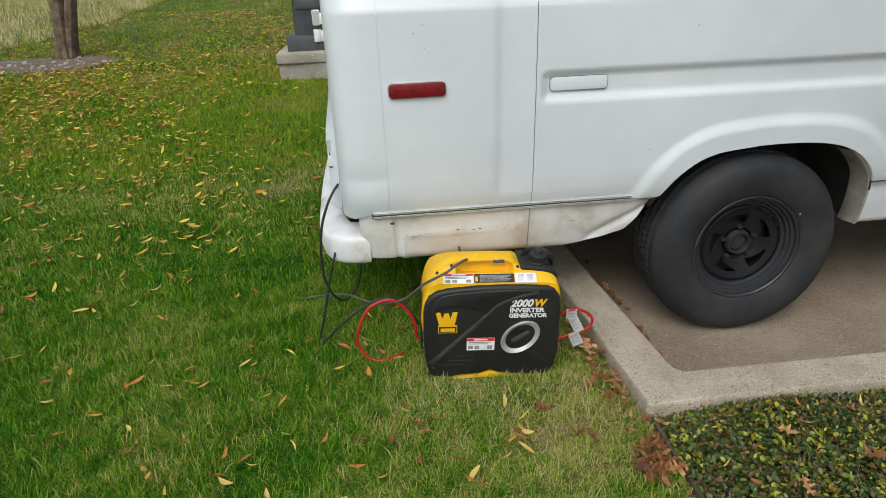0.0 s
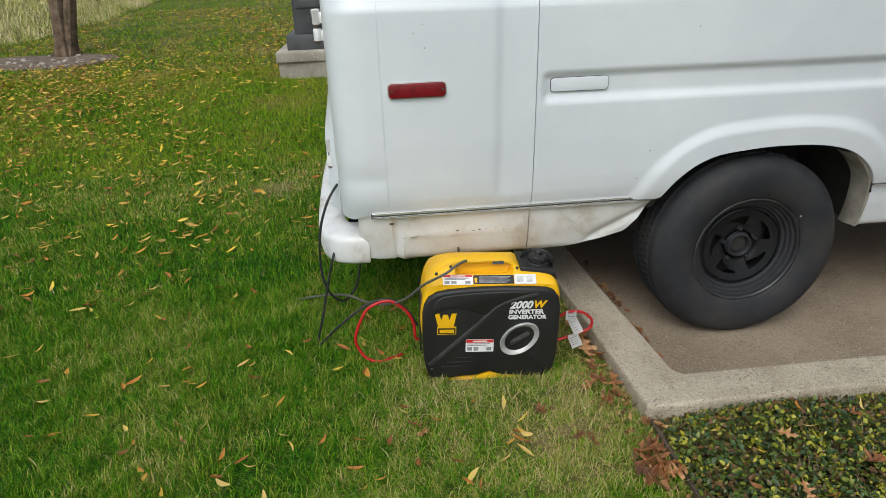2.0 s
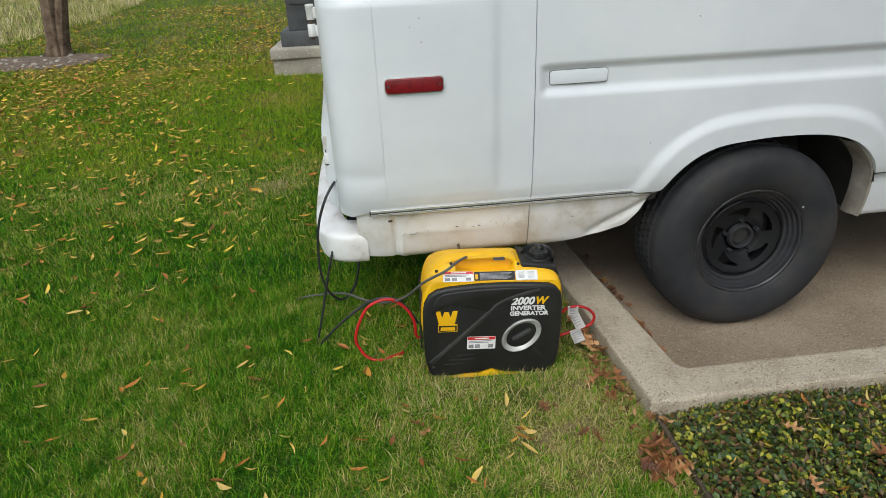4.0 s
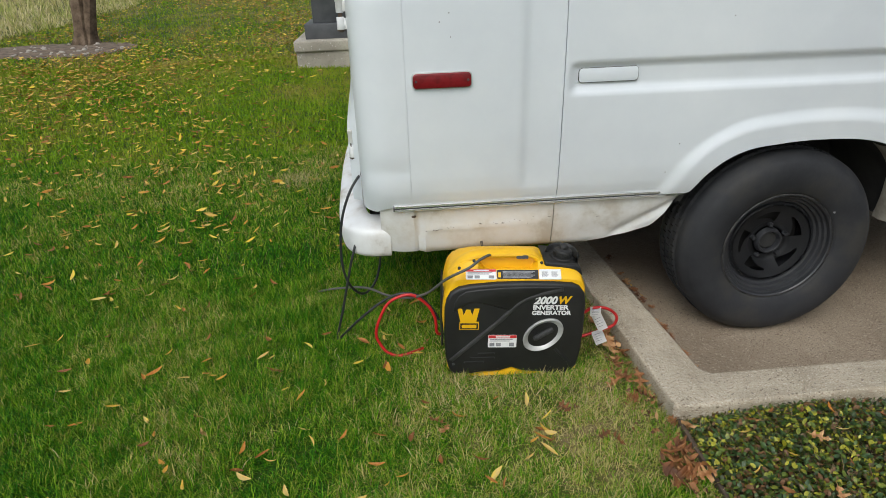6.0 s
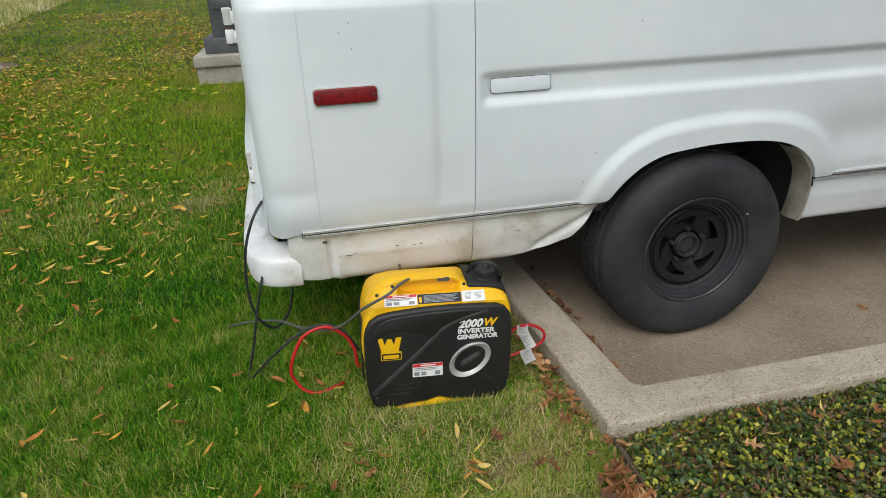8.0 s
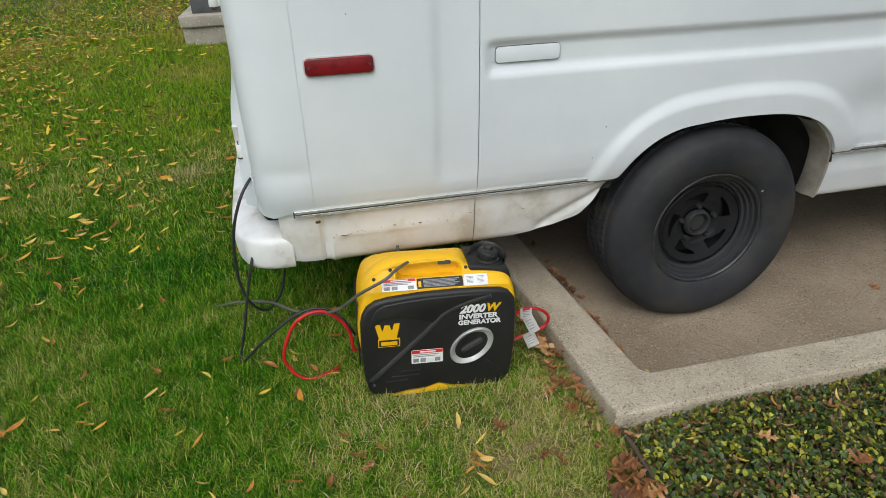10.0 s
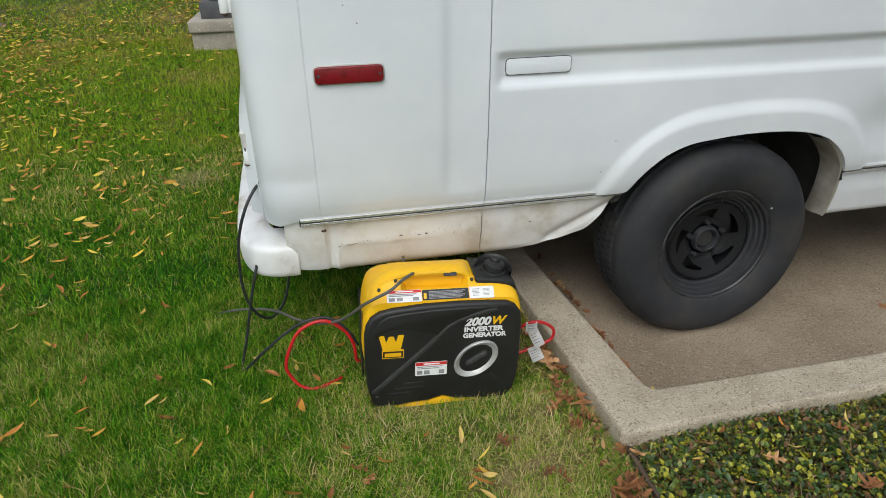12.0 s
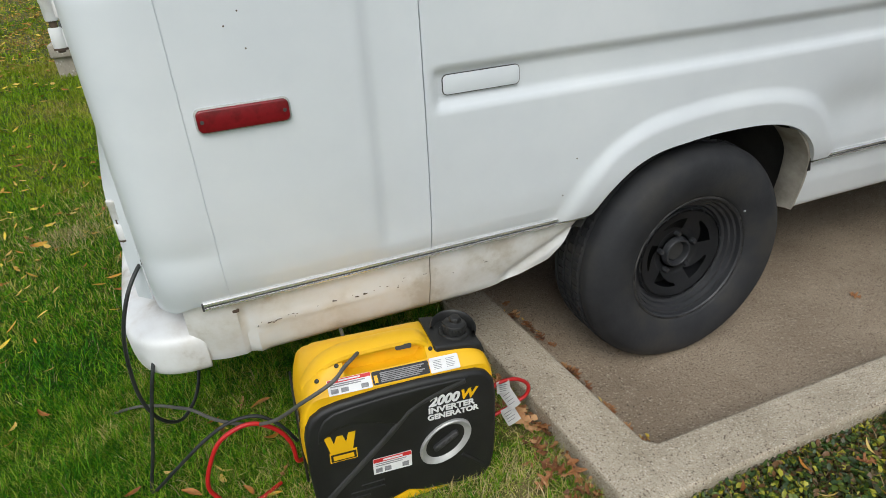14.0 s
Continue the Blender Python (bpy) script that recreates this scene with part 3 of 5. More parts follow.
# wheels
def wheel_at(x, y, z, face):
    w = new("wheel")
    w.parent = van
    w.matrix_local = pose(x, y, z, 0, 0, 0 if face > 0 else 180)
    R = 0.376
    prof = [(0.211, 0.012), (0.216, 0.002), (0.222, -0.003), (0.232, -0.006), (0.236, -0.009), (0.27, -0.016), (0.305, -0.018), (0.328, -0.012), (0.343, -0.003), (0.346, 0.001), (0.356, 0.012), (0.364, 0.024), (0.369, 0.034)]
    for g in (0.065, 0.105, 0.145, 0.185):
        prof += [(R - 0.007, g - 0.006), (R - 0.014, g - 0.004), (R - 0.014, g + 0.004), (R - 0.006, g + 0.006)]
    prof += [(0.373, 0.20), (0.357, 0.222), (0.30, 0.24), (0.215, 0.22), (0.205, 0.215)]
    tyre = part("tyre", lathe(prof, 96), "tyre", w, "dusty black tyre")
    blocks = bmesh.new()
    for k in range(84):
        for off, y0, y1 in ((0.0, 0.008, 0.056), (0.5, 0.073, 0.097), (0.0, 0.113, 0.137), (0.5, 0.153, 0.177)):
            a = 2 * math.pi * (k + off) / 84
            b = box(-0.0108, 0.0108, y0, y1, R - 0.016, R - 0.0015)
            tmp = bpy.data.meshes.new("t"); b.to_mesh(tmp); b.free()
            tmp.transform(Matrix.Rotation(a, 4, "Y") @ Matrix.Translation((0, 0, -0.010 if y0 < 0.01 else 0)) @ (Matrix.Rotation(radians(-14), 4, "X") if y0 < 0.01 else Matrix()))
            blocks.from_mesh(tmp)
    part("tread_block", blocks, "tyre", w, smooth=False)
    rim = part("rim", lathe([(0.2125, 0.016), (0.2125, 0.006), (0.207, 0.004), (0.2025, 0.008), (0.200, 0.022), (0.192, 0.024), (0.188, 0.036), (0.180, 0.038), (0.176, 0.050), (0.168, 0.053), (0.164, 0.063),
                             (0.158, 0.064), (0.157, 0.052), (0.160, 0.12), (0.165, 0.2)], 96), "rim", w, "black steel wheel with wedge slots")
    part("rim_edge", lathe([(0.2132, 0.010), (0.2132, 0.0045), (0.2100, 0.0030), (0.2095, 0.006)], 96), "rim_wear", w)
    # a dished disc with five wedge slots round a sunken hub
    bm = bmesh.new()
    n = 240
    radii = [(0.1575, 0.050), (0.154, 0.0475)] + [(0.150 - 0.0034 * k, 0.0475 + 0.0011 * k) for k in range(20)] + [(0.080, 0.072), (0.074, 0.076), (0.060, 0.077), (0.050, 0.077)]
    ring = [[bm.verts.new((r * math.cos(2 * math.pi * k / n), h, r * math.sin(2 * math.pi * k / n))) for r, h in radii] for k in range(n)]
    for k in range(n):
        for j in range(len(radii) - 1):
            turn = (1.5 * k + 63) % 72
            if turn <= 44 and 0.083 + 0.034 * turn / 44 <= radii[j][0] <= 0.124:
                continue
            bm.faces.new((ring[k][j], ring[k][j + 1], ring[(k + 1) % n][j + 1], ring[(k + 1) % n][j]))
    bmesh.ops.solidify(bm, geom=bm.faces[:], thickness=0.005)
    bmesh.ops.recalc_face_normals(bm, faces=bm.faces)
    part("disc", bm, "rim", w)
    part("brake_drum", lathe([(0.0, 0.13), (0.145, 0.13), (0.15, 0.14), (0.15, 0.2)], 32), "dark", w)
    part("hub_ring", lathe([(0.036, 0.09), (0.038, 0.060), (0.041, 0.056), (0.046, 0.056), (0.050, 0.062), (0.053, 0.078)], 40), "rim", w)
    part("hub_cap", lathe([(0.0, 0.072), (0.030, 0.073), (0.037, 0.080)], 36), "dark", w)
    for k in range(5):
        a = 2 * math.pi * (k + 0.3) / 5
        nut = part("lug_nut", lathe([(0.0, 0.056), (0.007, 0.057), (0.0095, 0.061), (0.0095, 0.080)], 6), "rim", w)
        nut.location = (0.067 * math.cos(a), 0.0, 0.067 * math.sin(a))
    for k in range(20):
        a = 2 * math.pi * (k + 0.5) / 20
        rv = part("rivet", lathe([(0.0, 0.0435), (0.0028, 0.0445), (0.0036, 0.052)], 8), "rim", w)
        rv.location = (0.1535 * math.cos(a), 0.0, 0.1535 * math.sin(a))
    # a worn spot on the rubber
    part("scuff", lathe([(0.0, -0.0022), (0.004, -0.002), (0.005, 0.004)], 8), "grey", w).matrix_local = pose(0.228 * math.cos(0.62), -0.0045, 0.228 * math.sin(0.62), 0, 0, 0)
    return w


WZ = PAVE + 0.366
wheel_at(1.439, 1.873, WZ, 1)
wheel_at(1.439, 2 * VAN_MID - 1.884, WZ, -1)
wheel_at(4.25, 1.95, WZ, 1)
wheel_at(4.25, 2 * VAN_MID - 1.95, WZ, -1)
marks = random.Random(8)
for k in range(40):
    x, w = 0.125 + 0.72 * marks.random() ** 1.5, marks.choice((0.0012, 0.0015, 0.002, 0.003, 0.005, 0.011))
    z = 0.454 + 0.05 * (x - 0.12) + marks.gauss(0, 0.004 if x < 0.45 else 0.014)
    b = box(x, x + w, 1.9255 if x < 0.45 else 1.9272, 1.934, z, z + marks.uniform(0.0005, 0.0010))
    for v in b.verts:
        v.co.z += 0.0009 * math.sin(400 * v.co.x)
    part("scratch", b, "edging", van, "", False)
# small chips in the paint
for x, z in ((0.222, 1.195), (0.192, 1.17), (0.225, 1.125), (1.125, 1.153), (1.005, 0.742), (0.97, 0.64)):
    c = part("paint_chip", lathe([(0.0, -0.0004), (0.0018, -0.0003), (0.0022, 0.004)], 7), "edging", van)
    c.location = (x, side_y(x, z) - 0.001, z)

# ---- the generator ----
gen = thing("inverter_generator", "yellow and black portable inverter generator standing on the lawn", "generator", m=pose(0.398, 1.792, -0.004, 0, 2.6, -3.2))
FRONT = -0.126
OUT = [(-0.195, 0.012), (-0.206, 0.03), (-0.226, 0.10), (-0.244, 0.20), (-0.243, 0.275), (-0.239, 0.320), (-0.228, 0.358), (-0.208, 0.389), (-0.180, 0.413), (-0.148, 0.428), (-0.10, 0.437), (-0.03, 0.440), (0.03, 0.439),
       (0.075, 0.432), (0.100, 0.416), (0.15, 0.407), (0.19, 0.398), (0.218, 0.382), (0.234, 0.352), (0.241, 0.315), (0.244, 0.24), (0.243, 0.12), (0.222, 0.03), (0.205, 0.012)]


def smooth_closed(pts, n=3):
    p = [Vector((x, 0, z)) for x, z in pts]
    out, k = [], len(p)
    for i in range(k):
        a, b, c, d = p[i - 1], p[i], p[(i + 1) % k], p[(i + 2) % k]
        for s in range(n):
            t = s / n
            q = 0.5 * ((2 * b) + (c - a) * t + (2 * a - 5 * b + 4 * c - d) * t * t + (3 * b - a - 3 * c + d) * t ** 3)
            out.append((q.x, q.z))
    return out


def smooth_min(a, b, k):
    h = max(k - abs(a - b), 0.0) / k
    return min(a, b) - h * h * k / 4


def shell_mesh():
    """The yellow shell: the front outline carried back, sloped in front, with a grip pocket pressed in under the carrying bar."""
    o = smooth_closed(OUT, 4)
    bm = bmesh.new()
    rings = []
    for y, s in [(-0.128, 0.955), (-0.126, 0.967), (-0.120, 0.98), (-0.110, 0.99), (-0.103, 0.994), (-0.099, 0.996), (-0.094, 0.997), (-0.085, 0.998), (-0.075, 1.0), (-0.066, 1.0), (-0.056, 1.0), (-0.052, 1.0), (-0.047, 1), (-0.035, 1), (-0.02, 1), (-0.005, 1), (0.01, 1), (0.03, 0.998), (0.055, 0.992), (0.08, 0.98), (0.10, 0.965), (0.117, 0.94), (0.129, 0.905), (0.137, 0.85)]:
        row = []
        for x, z in o:
            px, pz = x * s, 0.2 + (z - 0.2) * s
            top = 0.376 + 0.85 * (y + 0.128) + 0.010 * sm(-0.10, -0.06, y)
            pz = smooth_min(smooth_min(pz, top, 0.020), 0.440 - 2.2 * max(0.0, y + 0.006) ** 1.5, 0.010)
            pocket = sm(-0.128, -0.108, px) * (1 - sm(0.058, 0.076, px)) * sm(-0.100, -0.092, y) * (1 - sm(-0.055, -0.050, y))
            if pz > 0.37:
                pz = pz + (0.388 - pz) * pocket
            row.append(bm.verts.new((px, y, pz)))
        rings.append(row)
    k = len(o)
    for a, b in zip(rings, rings[1:]):
        for i in range(k):
            bm.faces.new((a[i], a[(i + 1) % k], b[(i + 1) % k], b[i]))
    bm.faces.new(rings[0][::-1]); bm.faces.new(rings[-1])
    bmesh.ops.recalc_face_normals(bm, faces=bm.faces)
    return bm


shell = part("shell", shell_mesh(), "yellow", gen, "glossy yellow plastic shell")


def handle_mesh():
    """A carrying bar, flat oval in section, that rises out of the shoulders."""
    path = spline([(-0.216, -0.048, 0.360), (-0.190, -0.048, 0.396), (-0.160, -0.048, 0.419), (-0.118, -0.048, 0.433), (-0.03, -0.048, 0.439), (0.04, -0.048, 0.438), (0.066, -0.048, 0.430), (0.082, -0.048, 0.408), (0.088, -0.048, 0.37)], 6)
    bm = bmesh.new()
    rings = []
    for i, p in enumerate(path):
        d = (path[min(i + 1, len(path) - 1)] - path[max(i - 1, 0)]).normalized()
        side = Vector((0, 1, 0))
        up = d.cross(side).normalized() * -1
        ring = []
        for k in range(12):
            a = 2 * math.pi * k / 12
            c, s = math.cos(a), math.sin(a)
            c, s = math.copysign(abs(c) ** 0.7, c), math.copysign(abs(s) ** 0.7, s)
            ring.append(bm.verts.new(p + side * 0.030 * c + up * 0.0125 * s))
        rings.append(ring)
    for a, b in zip(rings, rings[1:]):
        for k in range(12):
            bm.faces.new((a[k], a[(k + 1) % 12], b[(k + 1) % 12], b[k]))
    bm.faces.new(rings[0][::-1]); bm.faces.new(rings[-1])
    bmesh.ops.recalc_face_normals(bm, faces=bm.faces)
    return bm


part("handle", handle_mesh(), "yellow", gen)
for x, z, y in ((-0.190, 0.4035, -0.097), (-0.140, 0.4225, -0.081), (0.087, 0.4175, -0.085)):
    s = part("screw_hole", lathe([(0.0, -0.001), (0.0055, -0.002), (0.0075, 0.0), (0.0075, 0.01)], 14), "black", shell)
    s.matrix_local = pose(x, y, z, -48, 0, 0) @ Matrix.Scale(0.7, 4)
part('latch_slot', slab(rounded(-0.020, 0.020, -0.006, 0.006, 0.005), -0.002, 0.01), 'trim_black', shell).matrix_local = pose(0.022, -0.0775, 0.4345, -20, 0, 0)

PANEL = [(-0.196, 0.010), (-0.206, 0.016), (-0.216, 0.035), (-0.226, 0.09), (-0.231, 0.18), (-0.231, 0.27), (-0.225, 0.306), (-0.212, 0.333), (-0.187, 0.351), (-0.15, 0.360), (-0.06, 0.369), (0.04, 0.372), (0.13, 0.370),
         (0.186, 0.366), (0.210, 0.355), (0.230, 0.328), (0.237, 0.285), (0.239, 0.18), (0.236, 0.09), (0.228, 0.045), (0.212, 0.020), (0.20, 0.011), (0.15, 0.010), (0.10, 0.015), (0.04, 0.020), (0.0, 0.034), (-0.04, 0.020), (-0.10, 0.015), (-0.14, 0.008)]
PANEL = [(x * 1.03 if x < 0 else x, z) for x, z in PANEL]
panel = part("front_panel", slab(PANEL, -0.146, -0.115, 0.012, 4), "black", gen, "matt black front cover")
PF = -0.146


def bar(pts, w, y0, y1, bevel=0.003):
    """A flat raised rib of even width along a line in x and z."""
    p = [Vector((x, 0, z)) for x, z in pts]
    left, right = [], []
    for i in range(len(p)):
        d = (p[min(i + 1, len(p) - 1)] - p[max(i - 1, 0)]).normalized()
        nrm = Vector((-d.z, 0, d.x)) * w / 2
        left.append(p[i] + nrm); right.append(p[i] - nrm)
    return slab([(q.x, q.z) for q in left + right[::-1]], y0, y1, bevel, 2)


part("ridge", bar([(-0.214, 0.068), (-0.108, 0.172), (-0.045, 0.234), (-0.010, 0.274), (0.006, 0.294), (0.034, 0.312), (0.085, 0.332), (0.154, 0.350)], 0.016, PF - 0.006, PF + 0.004, 0.005), "ridge", panel)
part("upper_relief", slab([(-0.209, 0.262), (-0.205, 0.300), (-0.192, 0.326), (-0.168, 0.342), (-0.12, 0.350), (-0.04, 0.357), (0.05, 0.360), (0.160, 0.358), (0.105, 0.343), (0.048, 0.321), (0.010, 0.300), (-0.008, 0.278), (-0.022, 0.268), (-0.07, 0.287), (-0.13, 0.300), (-0.165, 0.296), (-0.186, 0.280)], PF - 0.005, PF + 0.003, 0.0045, 3), "black", panel)
part("groove_rib", bar([(-0.185, 0.300), (-0.17, 0.313), (-0.15, 0.316), (-0.08, 0.302), (-0.03, 0.290)], 0.007, PF - 0.003, PF + 0.003, 0.0025), "black", panel)
for k, (x0, x1) in enumerate(((-0.12, -0.062), (-0.147, -0.062), (-0.167, -0.10))):
    z = 0.098 - 0.018 * k
    part("vent_louvre", bar([(x0, z - 0.002), (x1, z)], 0.006, PF - 0.0035, PF + 0.002, 0.002), "black", panel)
part("corner_rib", bar([(0.145, 0.115), (0.17, 0.09), (0.205, 0.055)], 0.011, PF - 0.004, PF + 0.003, 0.004), "black", panel)
for x, z in ((0.026, 0.336), (-0.204, 0.052), (0.15, 0.012)):
    part("bolt", lathe([(0.0, -0.001), (0.004, -0.001), (0.0055, 0.001), (0.0055, 0.006)], 12), "trim_black", panel).location = (x, PF - 0.001, z)

# the mark: a notched yellow block over an outlined box
mark = part("badge", slab([(-0.196, 0.276), (-0.180, 0.276), (-0.174, 0.250), (-0.166, 0.272), (-0.152, 0.272), (-0.145, 0.250), (-0.138, 0.276), (-0.121, 0.276), (-0.131, 0.224), (-0.184, 0.224)], PF - 0.0012, PF + 0.003), "yellow", gen, "plain yellow badge", False)
part("badge_frame", slab([(-0.187, 0.2245), (-0.1215, 0.2245), (-0.1215, 0.194), (-0.187, 0.194)], PF - 0.0008, PF + 0.003), "yellow", mark, "", False)
part("badge_field", slab([(-0.1845, 0.2190), (-0.124, 0.2190), (-0.124, 0.1965), (-0.1845, 0.1965)], PF - 0.0014, PF + 0.003), "black", mark, "", False)
part("badge_bar", slab([(-0.179, 0.2135), (-0.1295, 0.2135), (-0.1295, 0.2005), (-0.179, 0.2005)], PF - 0.0020, PF + 0.003), "yellow", mark, "", False)


def at(x, z, y=PF - 0.001, rz=0.0):
    return Matrix.Translation((x, y, z)) @ Matrix.Rotation(radians(rz), 4, "Y")


words("lettering", "2000", 0.038, "white", panel, at(0.060, 0.294, rz=-0.5), 0.28, 0.99)
words("lettering", "W", 0.038, "yellow", panel, at(0.1385, 0.295, rz=-0.5), 0.28, 1.0)
words("lettering", "INVERTER", 0.0225, "white", panel, at(0.058, 0.2725), 0.0, 1.19)
words("lettering", "GENERATOR", 0.0215, "white", panel, at(0.056, 0.2520), 0.0, 1.05)


def label_plate(parent, m, w, h, dark=False):
    """A warning label: a plate with a header and bars for its small print."""
    p = part("warning_label", slab(rounded(-w / 2, w / 2, -h / 2, h / 2, 0.003, 2), -0.0009, 0.0), "black" if dark else "white", parent, "printed warning label", False)
    p.matrix_local = m
    if dark:
        for k in range(6):
            part("print_bar", box(-w * 0.36, w * (0.42 - 0.05 * (k % 3)), -0.0016, -0.0005, h * (0.30 - 0.13 * k) - 0.0012, h * (0.30 - 0.13 * k) + 0.0012), "grey", p, "", False)
        part("print_bar", box(-w * 0.47, -w * 0.41, -0.0016, -0.0005, -h * 0.35, h * 0.2), "yellow", p, "", False)
    else:
        part("header", box(-w / 2 + 0.001, w / 2 - 0.001, -0.0016, -0.0005, h * 0.25, h / 2 - 0.001), "red", p, "", False)
        part("header_text", box(-w * 0.24, w * 0.26, -0.0024, -0.0012, h * 0.32, h * 0.41), "white", p, "", False)
        for k in range(2):
            part("print_bar", box(-w * 0.44, w * (0.36 - 0.1 * k), -0.0016, -0.0005, h * (0.15 - 0.12 * k) - 0.0013, h * (0.15 - 0.12 * k) + 0.0013), "grey", p, "", False)
        for k in range(4):
            cx = w * (-0.36 + 0.23 * k)
            part("pictogram", box(cx - w * 0.085, cx + w * 0.085, -0.0016, -0.0005, -h * 0.40, -h * 0.12), "grey" if k != 2 else "white", p, "", False)
    return p


label_plate(gen, at(-0.038, 0.147, PF, 0), 0.098, 0.050)
SL = Matrix.Rotation(radians(-49.6), 4, "X")  # the slope of the shell's front
label_plate(gen, Matrix.Translation((-0.118, -0.1150, 0.3885)) @ SL, 0.102, 0.037)
label_plate(gen, Matrix.Translation((0.004, -0.1150, 0.3885)) @ SL, 0.138, 0.032, True)
qr = label_plate(gen, Matrix.Translation((0.112, -0.1150, 0.3885)) @ SL, 0.074, 0.037)
part("spec_panel", box(-0.0355, 0.0355, -0.0028, -0.001, -0.0175, 0.0175), "white", qr, "", False)
for k in range(6):
    for j in (-1, 1):
        part("print_bar", box(j * 0.016 - 0.012, j * 0.016 + 0.010 - 0.002 * (k % 3), -0.0034, -0.002, 0.0095 - 0.004 * k, 0.0108 - 0.004 * k), "grey", qr, "", False)

# recoil starter in its oval dish
dish = part("starter_dish", lathe([(0.076, 0.006), (0.076, -0.005), (0.073, -0.008), (0.069, -0.007), (0.060, 0.000), (0.046, 0.005), (0.0, 0.007)], 48), "silver", gen, "oval silver starter dish")
dish.matrix_local = Matrix.Translation((0.100, PF - 0.001, 0.1735)) @ Matrix.Rotation(radians(-40), 4, "Y") @ Matrix.Diagonal((1.0, 1.0, 0.71, 1))
part("starter_slot", slab([(-0.030, 0.014), (-0.028, -0.008), (-0.018, -0.016), (0.020, -0.014), (0.038, -0.008), (0.044, 0.010), (0.038, 0.028), (0.024, 0.038), (0.004, 0.034), (-0.016, 0.028)], 0.001, 0.010, 0.003), "trim_black", dish)
grip = part("starter_grip", slab(rounded(-0.036, 0.040, -0.008, 0.016, 0.010, 5), -0.009, 0.004, 0.004, 3), "ridge", dish, "black pull grip")
grip.matrix_local = Matrix.Rotation(radians(10), 4, "Y")
for k in range(3):
    part("grip_dimple", lathe([(0.0, -0.0097), (0.005, -0.0097), (0.0065, -0.0085)], 12), "trim_black", grip).location = (-0.018 + 0.020 * k, 0, 0.004)

# yellow foot under the front cover
part("front_foot", slab([(-0.150, -0.004), (-0.128, 0.006), (-0.10, 0.011), (-0.04, 0.015), (-0.005, 0.029), (0.005, 0.029), (0.04, 0.015), (0.10, 0.011), (0.128, 0.006), (0.145, -0.004)], -0.141, -0.10, 0.003), "yellow", gen)
for x in (-0.17, 0.17):
    for y in (-0.09, 0.09):
        part("rubber_foot", lathe([(0.0, -0.012), (0.022, -0.012), (0.024, -0.008), (0.020, 0.016), (0.0, 0.016)], 16, "z"), "black", gen).location = (x, y, 0.0)
part("side_vent_panel", slab(rounded(-0.10, 0.10, 0.08, 0.30, 0.02), 0.0, 0.006, 0.003), "black", gen).matrix_local = Matrix.Translation((-0.2455, 0.015, 0.0)) @ Matrix.Rotation(radians(-90), 4, "Z")
part("side_vent_panel", slab(rounded(-0.10, 0.10, 0.05, 0.28, 0.02), 0.0, 0.006, 0.003), "black", gen).matrix_local = Matrix.Translation((0.2465, 0.015, 0.0)) @ Matrix.Rotation(radians(90), 4, "Z")
part("side_label", slab(rounded(-0.012, 0.012, 0.28, 0.325, 0.002, 2), 0.0, 0.001), "black", gen, "", False).matrix_local = Matrix.Translation((-0.2415, -0.088, 0.0)) @ Matrix.Rotation(radians(-90), 4, "Z")

# fuel cap in its black tray
tray = part("fuel_tray", slab([(0.096, 0.424), (0.106, 0.422), (0.19, 0.412), (0.220, 0.398), (0.230, 0.37), (0.19, 0.372), (0.096, 0.385)], -0.090, 0.045, 0.008, 3), "black", gen, "black fuel filler tray")
cap = part("fuel_cap", lathe([(0.046, -0.004), (0.046, 0.006), (0.044, 0.010), (0.036, 0.012), (0.036, 0.034), (0.034, 0.038), (0.020, 0.041), (0.017, 0.044), (0.0165, 0.056), (0.014, 0.059), (0.0, 0.060)], 40, "z"), "black", gen, "black screw fuel cap")
cap.matrix_local = Matrix.Translation((0.163, -0.036, 0.412)) @ Matrix.Rotation(radians(6), 4, "Y") @ Matrix.Scale(0.84, 4)
for k in range(24):
    part("grip_rib", box(-0.0022, 0.0022, -0.0385, -0.0355, 0.013, 0.033, 0.001, 1), "black", cap).matrix_local = Matrix.Rotation(2 * math.pi * k / 24, 4, "Z")
for k in range(6):
    part("grip_rib", box(-0.0025, 0.0025, -0.0185, -0.0155, 0.045, 0.055, 0.001, 1), "black", cap).matrix_local = Matrix.Rotation(2 * math.pi * k / 6, 4, "Z")
collar = [[((0.166 + (0.050 + e) * math.cos(a)), -0.024 + (0.050 + e) * math.sin(a), h) for e, h in ((0.006, 0.392), (0.009, 0.424 + 0.010 * math.sin(a)), (0.005, 0.430 + 0.010 * math.sin(a)), (0.0, 0.424 + 0.010 * math.sin(a)), (-0.002, 0.395))] for a in np.linspace(radians(-35), radians(170), 26)]
link_mesh("splash_guard", grid_mesh("splash_guard", collar), "black", gen)

